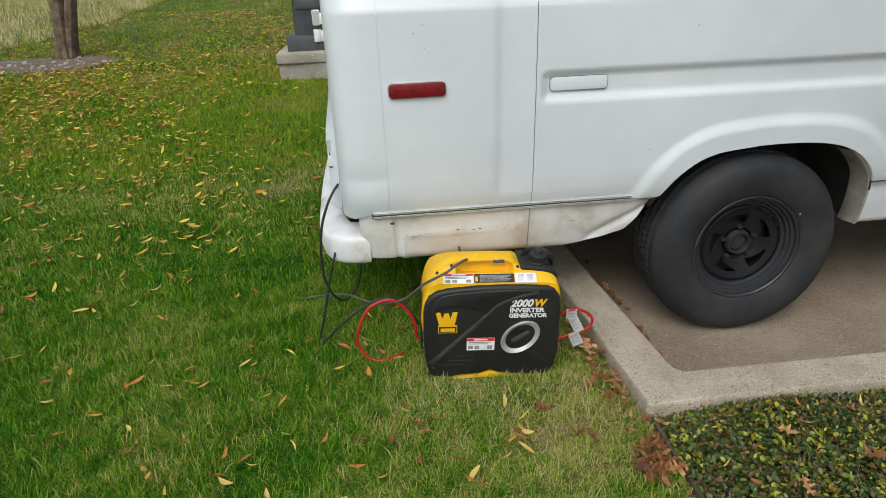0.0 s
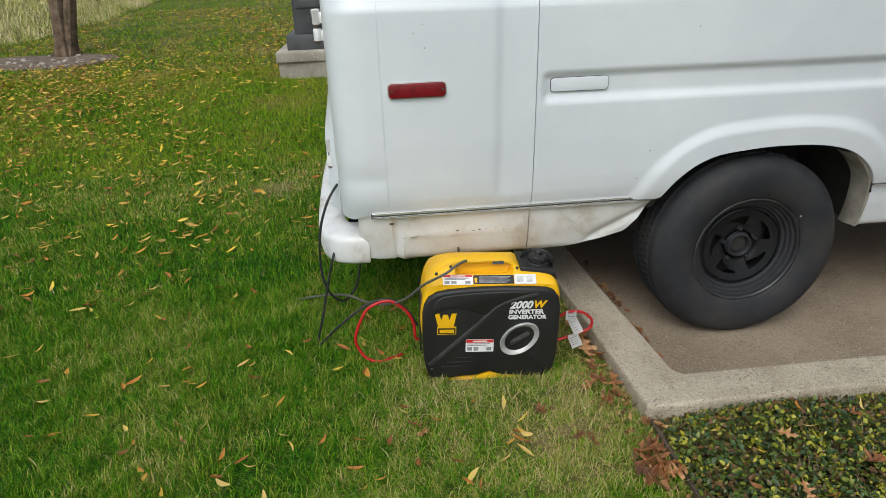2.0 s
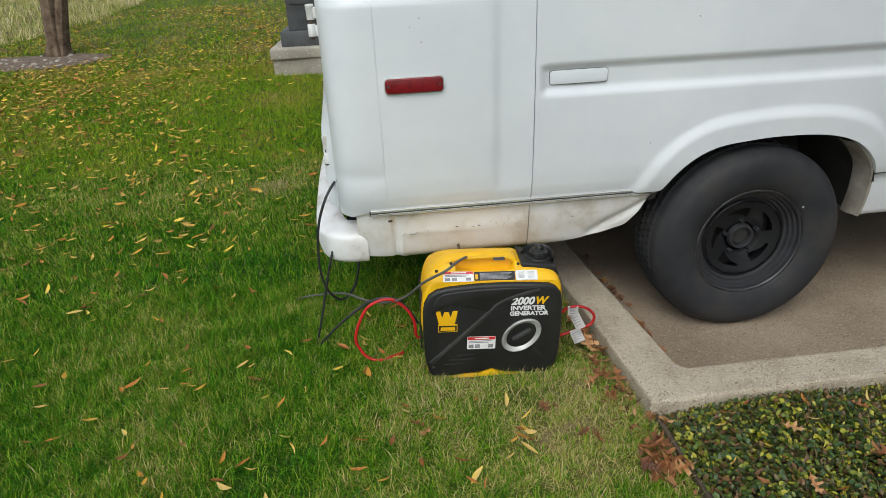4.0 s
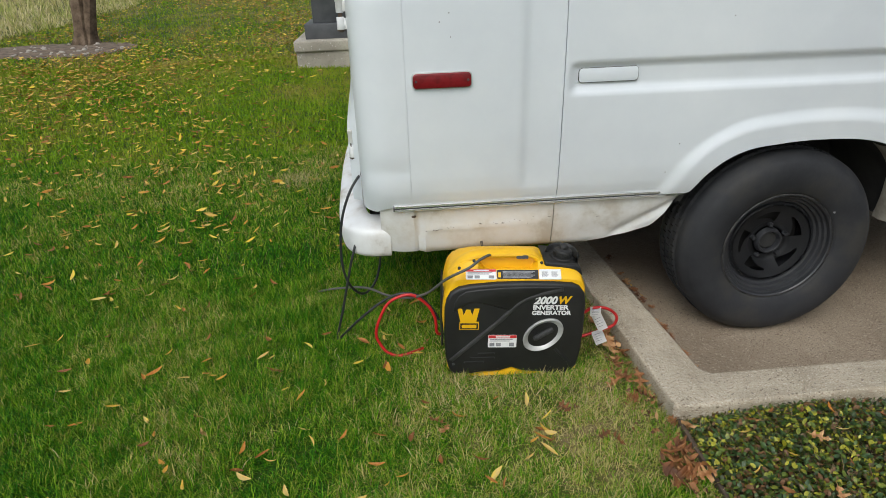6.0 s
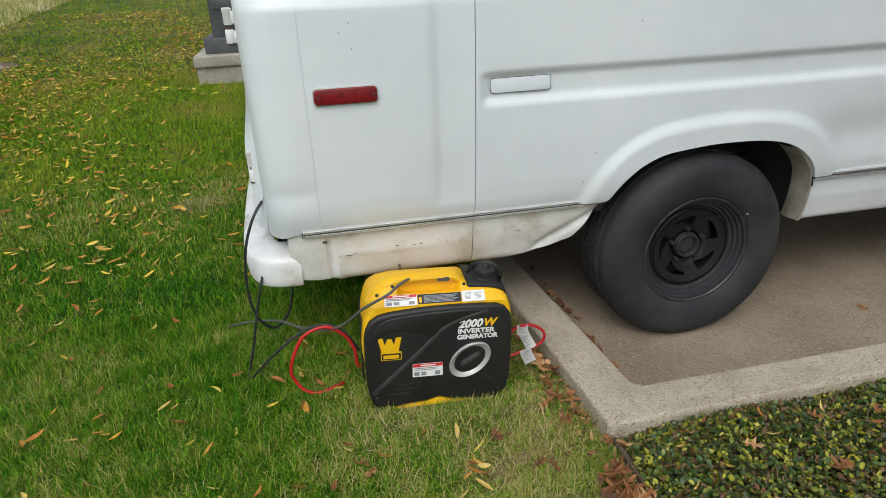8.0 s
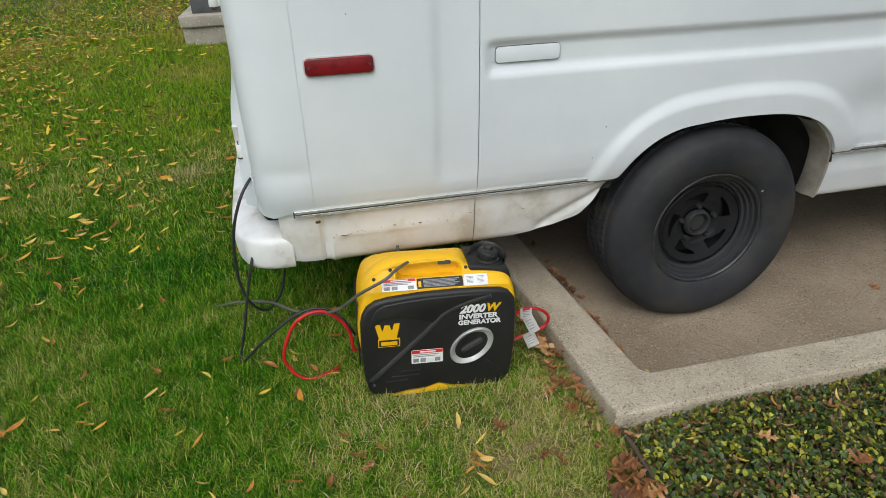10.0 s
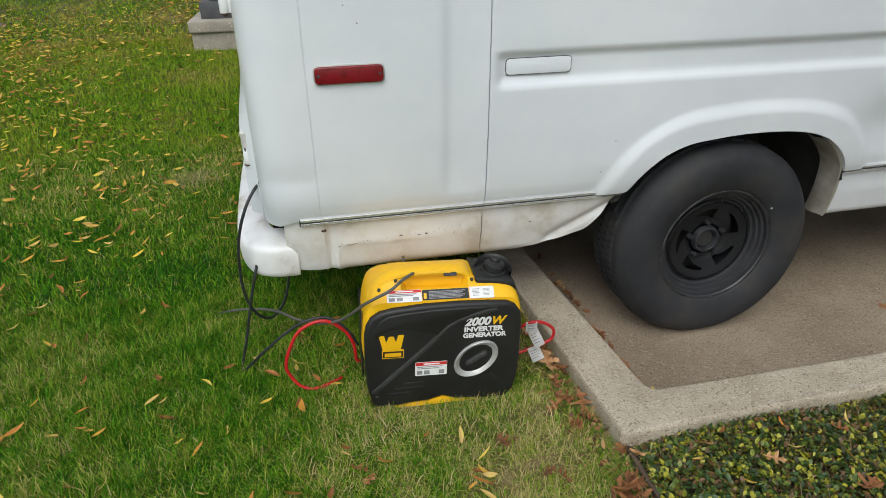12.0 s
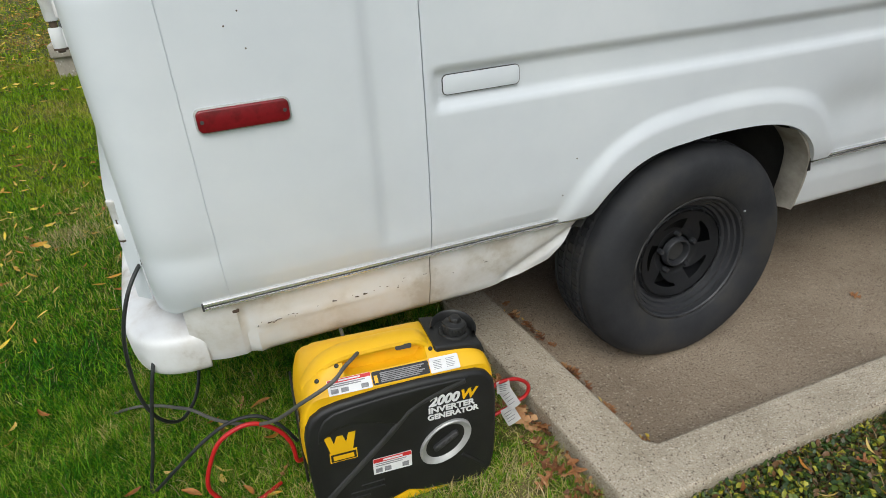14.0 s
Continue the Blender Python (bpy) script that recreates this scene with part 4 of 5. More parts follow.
# ---- cables ----
cord = part("extension_cord", tube([(-0.06, 2.10, 0.66), (-0.105, 2.0, 0.645), (-0.145, 1.965, 0.585), (-0.178, 1.962, 0.48), (-0.19, 1.967, 0.341), (-0.178, 1.98, 0.245), (-0.148, 2.0, 0.185), (-0.115, 2.04, 0.158), (-0.075, 2.12, 0.175), (-0.055, 2.22, 0.24), (-0.05, 2.32, 0.36)], 0.0048), "cord")
tagged(cord, "black extension cord hanging in a loop behind the van's bumper", "cord")
cord2 = part("extension_cord", tube([(-0.10, 2.12, 0.48), (-0.135, 1.985, 0.395), (-0.165, 1.972, 0.295), (-0.207, 1.97, 0.124), (-0.238, 1.965, 0.012), (-0.225, 1.95, 0.016), (-0.15, 1.895, 0.115), (-0.06, 1.875, 0.197), (0.01, 1.865, 0.236), (0.075, 1.86, 0.232), (0.125, 1.85, 0.185), (0.155, 1.84, 0.13)], 0.0048), "cord")
tagged(cord2, "black cord hanging straight from the bumper onto the grass", "cord")
cord3 = part("extension_cord", tube([(-0.44, 2.37, -0.01), (-0.36, 2.345, 0.012), (-0.28, 2.30, 0.045), (-0.20, 2.20, 0.10), (-0.145, 2.11, 0.145), (-0.097, 2.05, 0.166), (-0.034, 1.95, 0.189), (0.041, 1.85, 0.226), (0.110, 1.75, 0.295), (0.175, 1.668, 0.388), (0.248, 1.655, 0.430), (0.285, 1.680, 0.443), (0.316, 1.705, 0.446),
                                     (0.332, 1.74, 0.432), (0.328, 1.79, 0.410), (0.318, 1.83, 0.415), (0.314, 1.838, 0.440)], 0.0046), "cord_grey")
tagged(cord3, "dusty grey cord running from the grass through the generator's handle", "cord")
red = part("jumper_cable", tube([(0.163, 1.83, 0.075), (0.143, 1.805, 0.10), (0.138, 1.80, 0.165), (0.110, 1.80, 0.224), (0.052, 1.80, 0.266), (-0.02, 1.80, 0.243), (-0.061, 1.80, 0.175), (-0.078, 1.80, 0.113), (-0.066, 1.80, 0.070), (-0.042, 1.795, 0.035), (-0.004, 1.79, 0.020), (0.045, 1.80, 0.022), (0.09, 1.83, 0.018)], 0.0056, 10), "red_cable")
tagged(red, "thick red cable looping out of the generator's side", "cable")
red2 = part("jumper_cable", tube([(0.636, 1.765, 0.16), (0.672, 1.762, 0.164), (0.705, 1.76, 0.183), (0.757, 1.76, 0.178), (0.797, 1.762, 0.143), (0.793, 1.765, 0.104), (0.75, 1.765, 0.085), (0.679, 1.763, 0.066), (0.640, 1.765, 0.05)], 0.0054, 10), "red_cable")
tagged(red2, "short red cable loop with white paper tags", "cable")
for x, z, w, h, turn, tilt in ((0.714, 0.174, 0.040, 0.034, 6, -20), (0.732, 0.130, 0.036, 0.062, -24, -28), (0.734, 0.066, 0.042, 0.050, -20, -34)):
    bm = bmesh.new()
    rows = [[bm.verts.new((w * (i / 6 - 0.5), -0.006 * math.sin(math.pi * i / 6) * (1 if h > 0.04 else -1), h * (j / 3 - 0.5))) for j in range(4)] for i in range(7)]
    for a, b in zip(rows, rows[1:]):
        for j in range(3):
            bm.faces.new((a[j], b[j], b[j + 1], a[j + 1]))
    bmesh.ops.solidify(bm, geom=bm.faces[:], thickness=0.0008)
    tag = part("tag", bm, "white", red2, "creased white paper tag")
    tag.matrix_local = pose(x, 1.748, z, tilt, turn, 0)
    for k in range(4):
        part("print_bar", box(-w * 0.36, w * (0.24 - 0.1 * (k % 2)), -0.0068, -0.0052, h * (0.24 - 0.16 * k) - 0.0007, h * (0.24 - 0.16 * k) + 0.0007), "grey", tag, "", False)

# ---- the post on its footing ----
footing = thing("post_footing", "weathered concrete footing under a dark steel post on the lawn", "footing")
PZ0 = 0.300
block = bmesh.new()
ring = [[(-0.942, 6.84), (-0.06, 6.80), (-0.02, 7.66), (-0.90, 7.70)], [(-0.950, 6.83), (-0.05, 6.79), (-0.01, 7.68), (-0.91, 7.71)]]
lev = [[block.verts.new((x, y, PZ0 + z)) for x, y in ring[i]] for i, z in ((0, -0.15), (1, 0.175))]
for k in range(4):
    block.faces.new((lev[0][k], lev[0][(k + 1) % 4], lev[1][(k + 1) % 4], lev[1][k]))
block.faces.new(lev[1])
bmesh.ops.recalc_face_normals(block, faces=block.faces)
part("block", block, "concrete", footing, smooth=False)
part("cap", box(-0.965, -0.03, 6.79, 7.74, PZ0 + 0.175, PZ0 + 0.286, 0.016, 3), "concrete", footing)
post = thing("steel_post", "dark grey painted steel post with a wide base plate", "post")
part("base_box", box(-0.850, -0.18, 6.93, 7.58, PZ0 + 0.286, PZ0 + 0.44, 0.008), "post", post)
part("column", box(-0.765, -0.27, 7.02, 7.50, PZ0 + 0.44, PZ0 + 2.7, 0.01), "post", post)
part("cover_plate", box(-0.73, -0.42, 7.004, 7.022, PZ0 + 0.70, PZ0 + 0.80, 0.004), "post", post)

# ---- the tree and its bed ----
TX, TY = -3.95, 8.90
TZ = lawn_z(TX, TY)


def trunk_mesh(lean, fork, r0):
    bm = bmesh.new()
    rings = []
    for i in range(26):
        h = -0.08 + 2.3 * i / 25
        r = r0 * (1 - 0.16 * h) * (1 + 0.55 * math.exp(-max(h, 0) / 0.09))
        ring = []
        for k in range(28):
            a = 2 * math.pi * k / 28
            f = 1 + 0.055 * math.sin(5 * a + 1.2 * h) + 0.035 * math.sin(9 * a - 2 * h) + 0.03 * noise.noise((3 * math.cos(a), 3 * math.sin(a), 5 * h)) + 0.18 * math.exp(-max(h, 0) / 0.07) * math.sin(4 * a)
            ring.append(bm.verts.new((fork + lean * max(h, 0) + r * f * math.cos(a), r * f * math.sin(a), h)))
        rings.append(ring)
    for a, b in zip(rings, rings[1:]):
        for k in range(28):
            bm.faces.new((a[k], a[(k + 1) % 28], b[(k + 1) % 28], b[k]))
    bmesh.ops.recalc_face_normals(bm, faces=bm.faces)
    return bm


tree = thing("tree", "forked brown tree trunk rising from a bare stony bed", "tree", m=Matrix.Translation((TX, TY, TZ)))
part("trunk", trunk_mesh(0.10, -0.025, 0.100), "bark", tree)
part("trunk", trunk_mesh(0.25, 0.035, 0.080), "bark", tree)


def blob(cx, cy, rx, ry, lift):
    bm = bmesh.new()
    mid = bm.verts.new((cx, cy, lawn_z(cx, cy) + 0.018 + lift))
    rings = []
    for q in (0.4, 0.75, 1.0):
        rings.append([])
        for k in range(40):
            a = 2 * math.pi * k / 40
            f = q * (1 + 0.22 * noise.noise((2 * math.cos(a), 2 * math.sin(a), cx)) + 0.12 * noise.noise((9 * math.cos(a), 9 * math.sin(a), cx)))
            x, y = cx + rx * f * math.cos(a), cy + ry * f * math.sin(a)
            rings[-1].append(bm.verts.new((x, y, lawn_z(x, y) + (0.012 + lift) * (1 - q) + 0.006)))
    for k in range(40):
        bm.faces.new((mid, rings[0][k], rings[0][(k + 1) % 40]))
        for a, b in zip(rings, rings[1:]):
            bm.faces.new((a[k], b[k], b[(k + 1) % 40], a[(k + 1) % 40]))
    return bm


BEDS = ((-4.19, 8.50, 1.05, 0.50), (-4.62, 6.70, 0.55, 0.42))
for cx, cy, rx, ry in BEDS:
    tagged(part("tree_bed", blob(cx, cy, rx, ry, 0.01), "mulch"), "bare brown soil bed in the lawn", "soil", kind="structure")


def stone_mesh(seed):
    bm = bmesh.new()
    bmesh.ops.create_icosphere(bm, subdivisions=2, radius=1)
    for v in bm.verts:
        v.co *= 1 + 0.35 * noise.noise(v.co * 1.3 + Vector((seed, 0, 0)))
        v.co.z *= 0.6
    me = bpy.data.meshes.new("stone")
    bm.to_mesh(me); bm.free()
    me.materials.append(M["stone"])
    return me


STONES = [stone_mesh(i * 3.7) for i in range(3)]
rnd = random.Random(5)
for k in range(60):
    a, q = rnd.uniform(0, 6.28), rnd.uniform(0.2, 0.95)
    x, y = -4.08 + 0.9 * q * math.cos(a), 8.43 + 0.46 * q * math.sin(a)
    s = tagged(new("stone", STONES[k % 3]), "pale rounded stone on the bare tree bed", "stone", "stones round the tree")
    r = rnd.choice((0.010, 0.014, 0.02, 0.03))
    s.matrix_world = Matrix.Translation((x, y, lawn_z(x, y) + 0.012 + r * 0.3)) @ Matrix.Rotation(rnd.uniform(0, 6), 4, "Z") @ Matrix.Scale(r, 4)


# ---- grass, ground cover and fallen leaves ----
def fast_mesh(name, verts, counts, loops, material):
    """A mesh from arrays: places, corners for each face, and corner numbers."""
    me = bpy.data.meshes.new(name)
    me.vertices.add(len(verts)); me.vertices.foreach_set("co", np.ascontiguousarray(verts, np.float32).ravel())
    me.loops.add(len(loops)); me.loops.foreach_set("vertex_index", loops.astype(np.int32))
    me.polygons.add(len(counts)); me.polygons.foreach_set("loop_start", np.concatenate(([0], np.cumsum(counts)[:-1])).astype(np.int32))
    me.update(calc_edges=True)
    me.materials.append(M[material])
    return me


rng = np.random.default_rng(11)


def lawn_h(x, y):
    return 0.067 * np.maximum(0, np.minimum(y, 16) - 2.3) + 0.012 * np.sin(1.7 * x + 0.6 * y) * np.clip(y - 2, 0, 1)


def blades(name, x, y, length, width, lean, material):
    """Bent grass blades, each a tapering strip of five corners."""
    n = len(x)
    z = lawn_h(x, y) - 0.004
    a = rng.uniform(0, 2 * np.pi, n)
    ln = length * rng.uniform(0.55, 1.25, n)
    wd = width * rng.uniform(0.6, 1.3, n)
    b = 2.2 * np.sin(5.1 * x + 2.0 * np.sin(3.3 * y)) + 2.0 * np.sin(4.3 * y + 1.7 * np.sin(4.1 * x)) + 1.2 * np.sin(17 * x - 13 * y) + rng.normal(0, 2.4, n)
    out = lean * rng.uniform(0.25, 1.35, n)
    dx, dy = np.cos(b), np.sin(b)
    sx, sy = np.cos(a) * wd / 2, np.sin(a) * wd / 2
    up = np.sqrt(np.maximum(0.05, 1 - np.minimum(out, 0.97) ** 2))
    v = np.zeros((n, 5, 3))
    for i, (h, o, w) in enumerate(((0, 0, 1), (0, 0, -1), (0.6, 0.42, -0.85), (0.6, 0.42, 0.85), (0.92, 1.05, 0))):
        v[:, i, 0] = x + dx * out * ln * o + sx * w
        v[:, i, 1] = y + dy * out * ln * o + sy * w
        v[:, i, 2] = z + up * ln * h
    base = np.arange(n)[:, None] * 5
    loops = (base + np.array([0, 1, 2, 3, 3, 2, 4])).ravel()
    counts = np.tile([4, 3], n)
    return new(name, fast_mesh(name, v.reshape(-1, 3), counts, loops, material))


def on_lawn(x, y):
    ok = ~((x > 0.844 - 0.052 * (np.maximum(y, 1.33) - 1.33) - 0.004) & (y > 1.30) & (y < 5.0)) & ~((x > 0.85) & (y <= 1.33))
    for cx, cy, rx, ry in BEDS:
        ok &= ((x - cx) / rx) ** 2 + ((y - cy) / ry) ** 2 > rng.uniform(0.75, 1.1, len(x))
    ok &= ~((x > -0.93) & (x < 0) & (y > 6.85) & (y < 7.7))
    ok &= ~((x > 0.17) & (x < 0.63) & (y > 1.68) & (y < 1.92))
    return ok


def field_edge(y):
    """Where the mown lawn ends and the tall grass begins."""
    return np.interp(y, [5.2, 9.67, 10.14, 11.1, 12.3, 15.4, 19, 40], [-5.8, -5.25, -5.0, -4.85, -4.54, -4.46, -4.3, -3.5])


def sow(n, y0, y1, spread, right, power=0.8):
    """Places on the lawn in a wedge that widens away from the viewer."""
    y = y0 + (y1 - y0) * rng.uniform(0, 1, n) ** power
    lo = -spread * (y + 0.2) - 0.45
    hi = np.minimum(right, 9.0)
    x = lo + (hi - lo) * rng.uniform(0, 1, n)
    ok = on_lawn(x, y) & (x > field_edge(y) - 0.15)
    return x[ok], y[ok]


x, y = sow(330000, 0.65, 2.5, 0.80, 0.86)
tuft = np.sin(61 * x + 9 * np.sin(7 * y)) * np.sin(53 * y + 8 * np.sin(9 * x)) + 0.5 * np.sin(23 * x - 31 * y + 4 * np.sin(5 * x))
keep = rng.uniform(0, 1, len(x)) < 0.80 + 0.45 * tuft
x, y, tuft = x[keep], y[keep], tuft[keep]
dry = np.clip(1 - np.hypot(x - 0.5, (y - 1.4) * 0.8) / 0.75, 0, 1)
tagged(blades("lawn_grass", x, y, 0.050 * (1 - 0.42 * dry) * (1 + 0.28 * tuft), 0.0021, 0.98, "grass"), "mown green lawn grass with straw-coloured worn patches", "grass", kind="stuff")
x, y = sow(160000, 2.4, 4.2, 0.80, 0.86, 0.95)
tagged(blades("lawn_grass", x, y, 0.046, 0.0034, 0.88, "grass"), "mown green lawn grass", "grass", kind="stuff")
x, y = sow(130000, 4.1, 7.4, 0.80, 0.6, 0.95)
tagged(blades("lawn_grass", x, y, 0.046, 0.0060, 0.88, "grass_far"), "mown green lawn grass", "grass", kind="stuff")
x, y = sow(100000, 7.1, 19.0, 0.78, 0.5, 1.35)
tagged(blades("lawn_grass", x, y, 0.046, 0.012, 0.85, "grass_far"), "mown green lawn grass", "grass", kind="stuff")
n = 60000
y = rng.uniform(5, 25, n)
x = field_edge(y) - rng.uniform(0, 1, n) ** 1.3 * 9
tagged(blades("field_grass", x, y, 0.17, 0.011, 0.75, "field"), "tall dry pale grass beyond the mown lawn", "grass", kind="stuff")

x, y = sow(16000, 0.65, 4.5, 0.80, 0.86)
keep = rng.uniform(0, 1, len(x)) < 0.25 + 0.75 * np.clip(1 - np.hypot(x - 0.45, y - 1.4) / 1.1, 0, 1)
tagged(blades("straw", x[keep], y[keep], 0.055, 0.0022, 0.95, "straw"), "dead straw-coloured grass stalks lying in the lawn", "straw", kind="stuff")

for cx, cy, count, spread in ((-0.59, 3.66, 1300, 0.10), (-0.385, 1.85, 60, 0.045), (0.10, 1.60, 160, 0.12), (0.55, 1.50, 260, 0.14), (0.25, 1.60, 200, 0.10)):
    tagged(blades("straw", rng.normal(cx, spread, count), rng.normal(cy, spread * 0.7, count), 0.052, 0.0026, 0.97, "straw"), "patch of dead straw-coloured grass in the lawn", "straw", kind="stuff")
n = 40000
x, y = rng.uniform(-9, 3.5, n), rng.uniform(-5, 9, n)
ok = on_lawn(x, y) & ~((x > -0.80 * (y + 0.2) - 0.4) & (y > 0.7)) & ~((x > 0.84) & (y > -0.6))
tagged(blades("lawn_grass", x[ok], y[ok], 0.045, 0.012, 0.65, "grass"), "mown green lawn grass", "grass", kind="stuff")

# ground cover: small glossy leaves on short stems
n = 38000
near = rng.uniform(0, 1, n) < 0.74
x = np.where(near, rng.uniform(0.862, 2.2, n), rng.uniform(0.87, 9.0, n))
side = rng.uniform(0, 1, n) < 0.15
y = np.where(near, rng.uniform(0.62, 1.352, n), rng.uniform(-0.34, 1.33, n))
x = np.where(near, x, np.where(side, rng.uniform(0.87, 2.25, n), 2.15 + (x - 0.87) * 0.84))
y = np.where(~near & side, rng.uniform(-0.34, 0.64, n), y)
patch = np.sin(9 * x + 3) * np.sin(11 * y) * 0.5 + 0.5
z = 0.012 + rng.uniform(0, 1, n) ** 0.8 * (0.026 + 0.034 * patch) * np.clip((x - 0.84) / 0.10, 0.35, 1) * (1 - 0.25 * np.clip((y - 1.18) / 0.15, 0, 1))
ln = np.where(near, 0.0048 + 0.0078 * rng.uniform(0, 1, n) ** 1.5, rng.uniform(0.012, 0.024, n))
wd = ln * rng.uniform(0.5, 0.72, n)
yaw, tip = rng.uniform(0, 2 * np.pi, n), rng.normal(0.2, 0.65, n)
d = np.stack([np.cos(yaw) * np.cos(tip), np.sin(yaw) * np.cos(tip), np.sin(tip)], 1)
s = np.stack([-np.sin(yaw), np.cos(yaw), rng.normal(0, 0.35, n)], 1)
s /= np.linalg.norm(s, axis=1)[:, None]
nn = np.cross(d, s)
c = np.stack([x, y, z], 1)
v = np.zeros((n, 8, 3))
for i, (u, w, h) in enumerate(((-1, 0, 0), (-0.45, -0.85, 0.10), (0.35, -0.9, 0.10), (1, 0, -0.05), (0.35, 0.9, 0.10), (-0.45, 0.85, 0.10), (-0.4, 0, 0), (0.4, 0, 0.02))):
    v[:, i] = c + d * (ln * u)[:, None] + s * (wd * w)[:, None] + nn * (wd * h * 2.4)[:, None]
base = np.arange(n)[:, None] * 8
loops = (base + np.array([0, 1, 6, 1, 2, 7, 6, 2, 3, 7, 3, 4, 7, 7, 4, 5, 6, 6, 5, 0])).ravel()
tagged(new("ground_cover", fast_mesh("ground_cover", v.reshape(-1, 3), np.tile([3, 4, 3, 3, 4, 3], n), loops, "cover")), "low glossy dark green ground cover with yellow-green tips", "ground cover", kind="stuff")
xs = rng.uniform(0.87, 2.4, 3800)
tagged(blades("ground_cover_stems", xs, rng.uniform(0.6, 1.34, 3800), 0.075, 0.0026, 0.85, "stem"), "thin brown stems and dry grass in the ground cover", "stems", kind="stuff")


def lance_mesh(length, width, curl, bend):
    """A narrow willow leaf, folded along its midrib and curled."""
    rows = []
    for i in range(9):
        t = i / 8
        w = width / 2 * math.sin(math.pi * min(1, t * 0.94 + 0.05)) ** 0.9
        xx = length * (t - 0.5)
        zz = curl * (2 * t - 1) ** 2 + 0.004
        yy = bend * (2 * t - 1) ** 2
        rows.append([(xx, yy - w, zz + w * 0.5), (xx, yy, zz), (xx, yy + w, zz + w * 0.5)])
    me = grid_mesh("willow_leaf", rows)
    me.materials.append(M["lance"])
    me.shade_smooth()
    return me


def oak_mesh(seed, size):
    """A lobed oak leaf with pointed lobes, cupped as it dries."""
    r = random.Random(seed)
    left = [(0.0, 0.012), (0.10, 0.03), (0.20, 0.20), (0.28, 0.24), (0.31, 0.07), (0.42, 0.09), (0.50, 0.34), (0.60, 0.38), (0.58, 0.10), (0.70, 0.09), (0.80, 0.24), (0.86, 0.22), (0.86, 0.08), (1.0, 0.01)]
    bm = bmesh.new()
    cup, twist = r.uniform(0.15, 1.1), r.uniform(-0.9, 0.9)
    place = lambda t, w: (size * (t - 0.5), size * w * (1 - 0.5 * cup * abs(w)), size * (cup * (1.7 * w * w + 0.5 * (t - 0.5) ** 2) + twist * w * (t - 0.5) + 0.09 * noise.noise((5 * t + seed, 6 * w, 0.3)) + 0.03 * math.sin(19 * t + 3 * seed) * abs(w) * 4) + 0.006)
    mid = [bm.verts.new(place(t, 0)) for t, w in left]
    stalk = [bm.verts.new(place(-0.16, 0.0)), bm.verts.new(place(-0.16, 0.012))]
    for sgn in (1, -1):
        out = [bm.verts.new(place(t + r.uniform(-0.015, 0.015), sgn * w * r.uniform(0.85, 1.1))) for t, w in left]
        for i in range(len(left) - 1):
            bm.faces.new((mid[i], mid[i + 1], out[i + 1], out[i]) if sgn > 0 else (mid[i], out[i], out[i + 1], mid[i + 1]))
        if sgn > 0:
            bm.faces.new((mid[0], out[0], stalk[1], stalk[0]))
    me = bpy.data.meshes.new("oak_leaf")
    bm.to_mesh(me); bm.free()
    me.materials.append(M["oak"])
    return me


LANCE = [lance_mesh(0.075, 0.019, 0.007, 0.004), lance_mesh(0.06, 0.015, 0.010, -0.005), lance_mesh(0.085, 0.017, 0.005, 0.008), lance_mesh(0.05, 0.018, 0.008, 0.003), lance_mesh(0.065, 0.010, 0.011, -0.006), lance_mesh(0.07, 0.022, 0.013, 0.006)]
OAK = [oak_mesh(k, 0.115) for k in range(9)]
rnd = random.Random(21)


def drop(meshes, name, label, group, category, px, py, size=1.0, lift=0.018, yaw=None, flat=0.25):
    ob = tagged(new(name, rnd.choice(meshes)), label, category, group)
    ob.matrix_world = Matrix.Translation((px, py, lawn_z(px, py) + lift)) @ Matrix.Rotation(rnd.uniform(0, 6.28) if yaw is None else yaw, 4, "Z") @ Matrix.Rotation(rnd.gauss(0, flat), 4, "X") @ Matrix.Rotation(rnd.gauss(0, flat), 4, "Y") @ Matrix.Scale(size, 4)
    return ob


WILLOW = ("willow_leaf", "narrow dried yellow-brown willow leaf on the grass", "fallen willow leaves", "leaf")
for px, py in ((-1.13, 2.04), (-1.14, 1.86), (-1.2, 1.82), (-0.65, 1.72), (-0.62, 1.7), (-0.5, 1.82), (-0.87, 1.77), (-0.75, 1.72), (-0.95, 1.59), (-1.28, 2.39), (-1.3, 2.36), (-0.92, 2.23), (-0.89, 2.21), (-0.73, 1.97), (-1.02, 2.49), (-1.18, 3.0), (-0.98, 2.61), (-0.93, 2.89), (-0.81, 2.91), (-0.71, 2.72), (-0.7, 3.2), (-0.69, 3.42), (-0.96, 3.57), (-0.97, 3.36), (-1.38, 3.06), (-1.45, 3.28), (-1.68, 3.08), (-1.72, 2.89), (-1.78, 3.34), (-1.41, 2.01), (-0.68, 1.27), (-0.78, 1.39), (-0.33, 1.57), (0.08, 1.48), (-0.05, 1.7), (-0.04, 1.68), (-0.13, 1.88), (-0.28, 1.94), (-0.55, 2.39), (0.45, 1.37), (-1.34, 4.25), (-1.35, 4.19), (-1.83, 4.17), (-1.11, 1.51)):
    drop(LANCE, *WILLOW, px, py, rnd.uniform(0.65, 0.95), 0.036)
k = 0
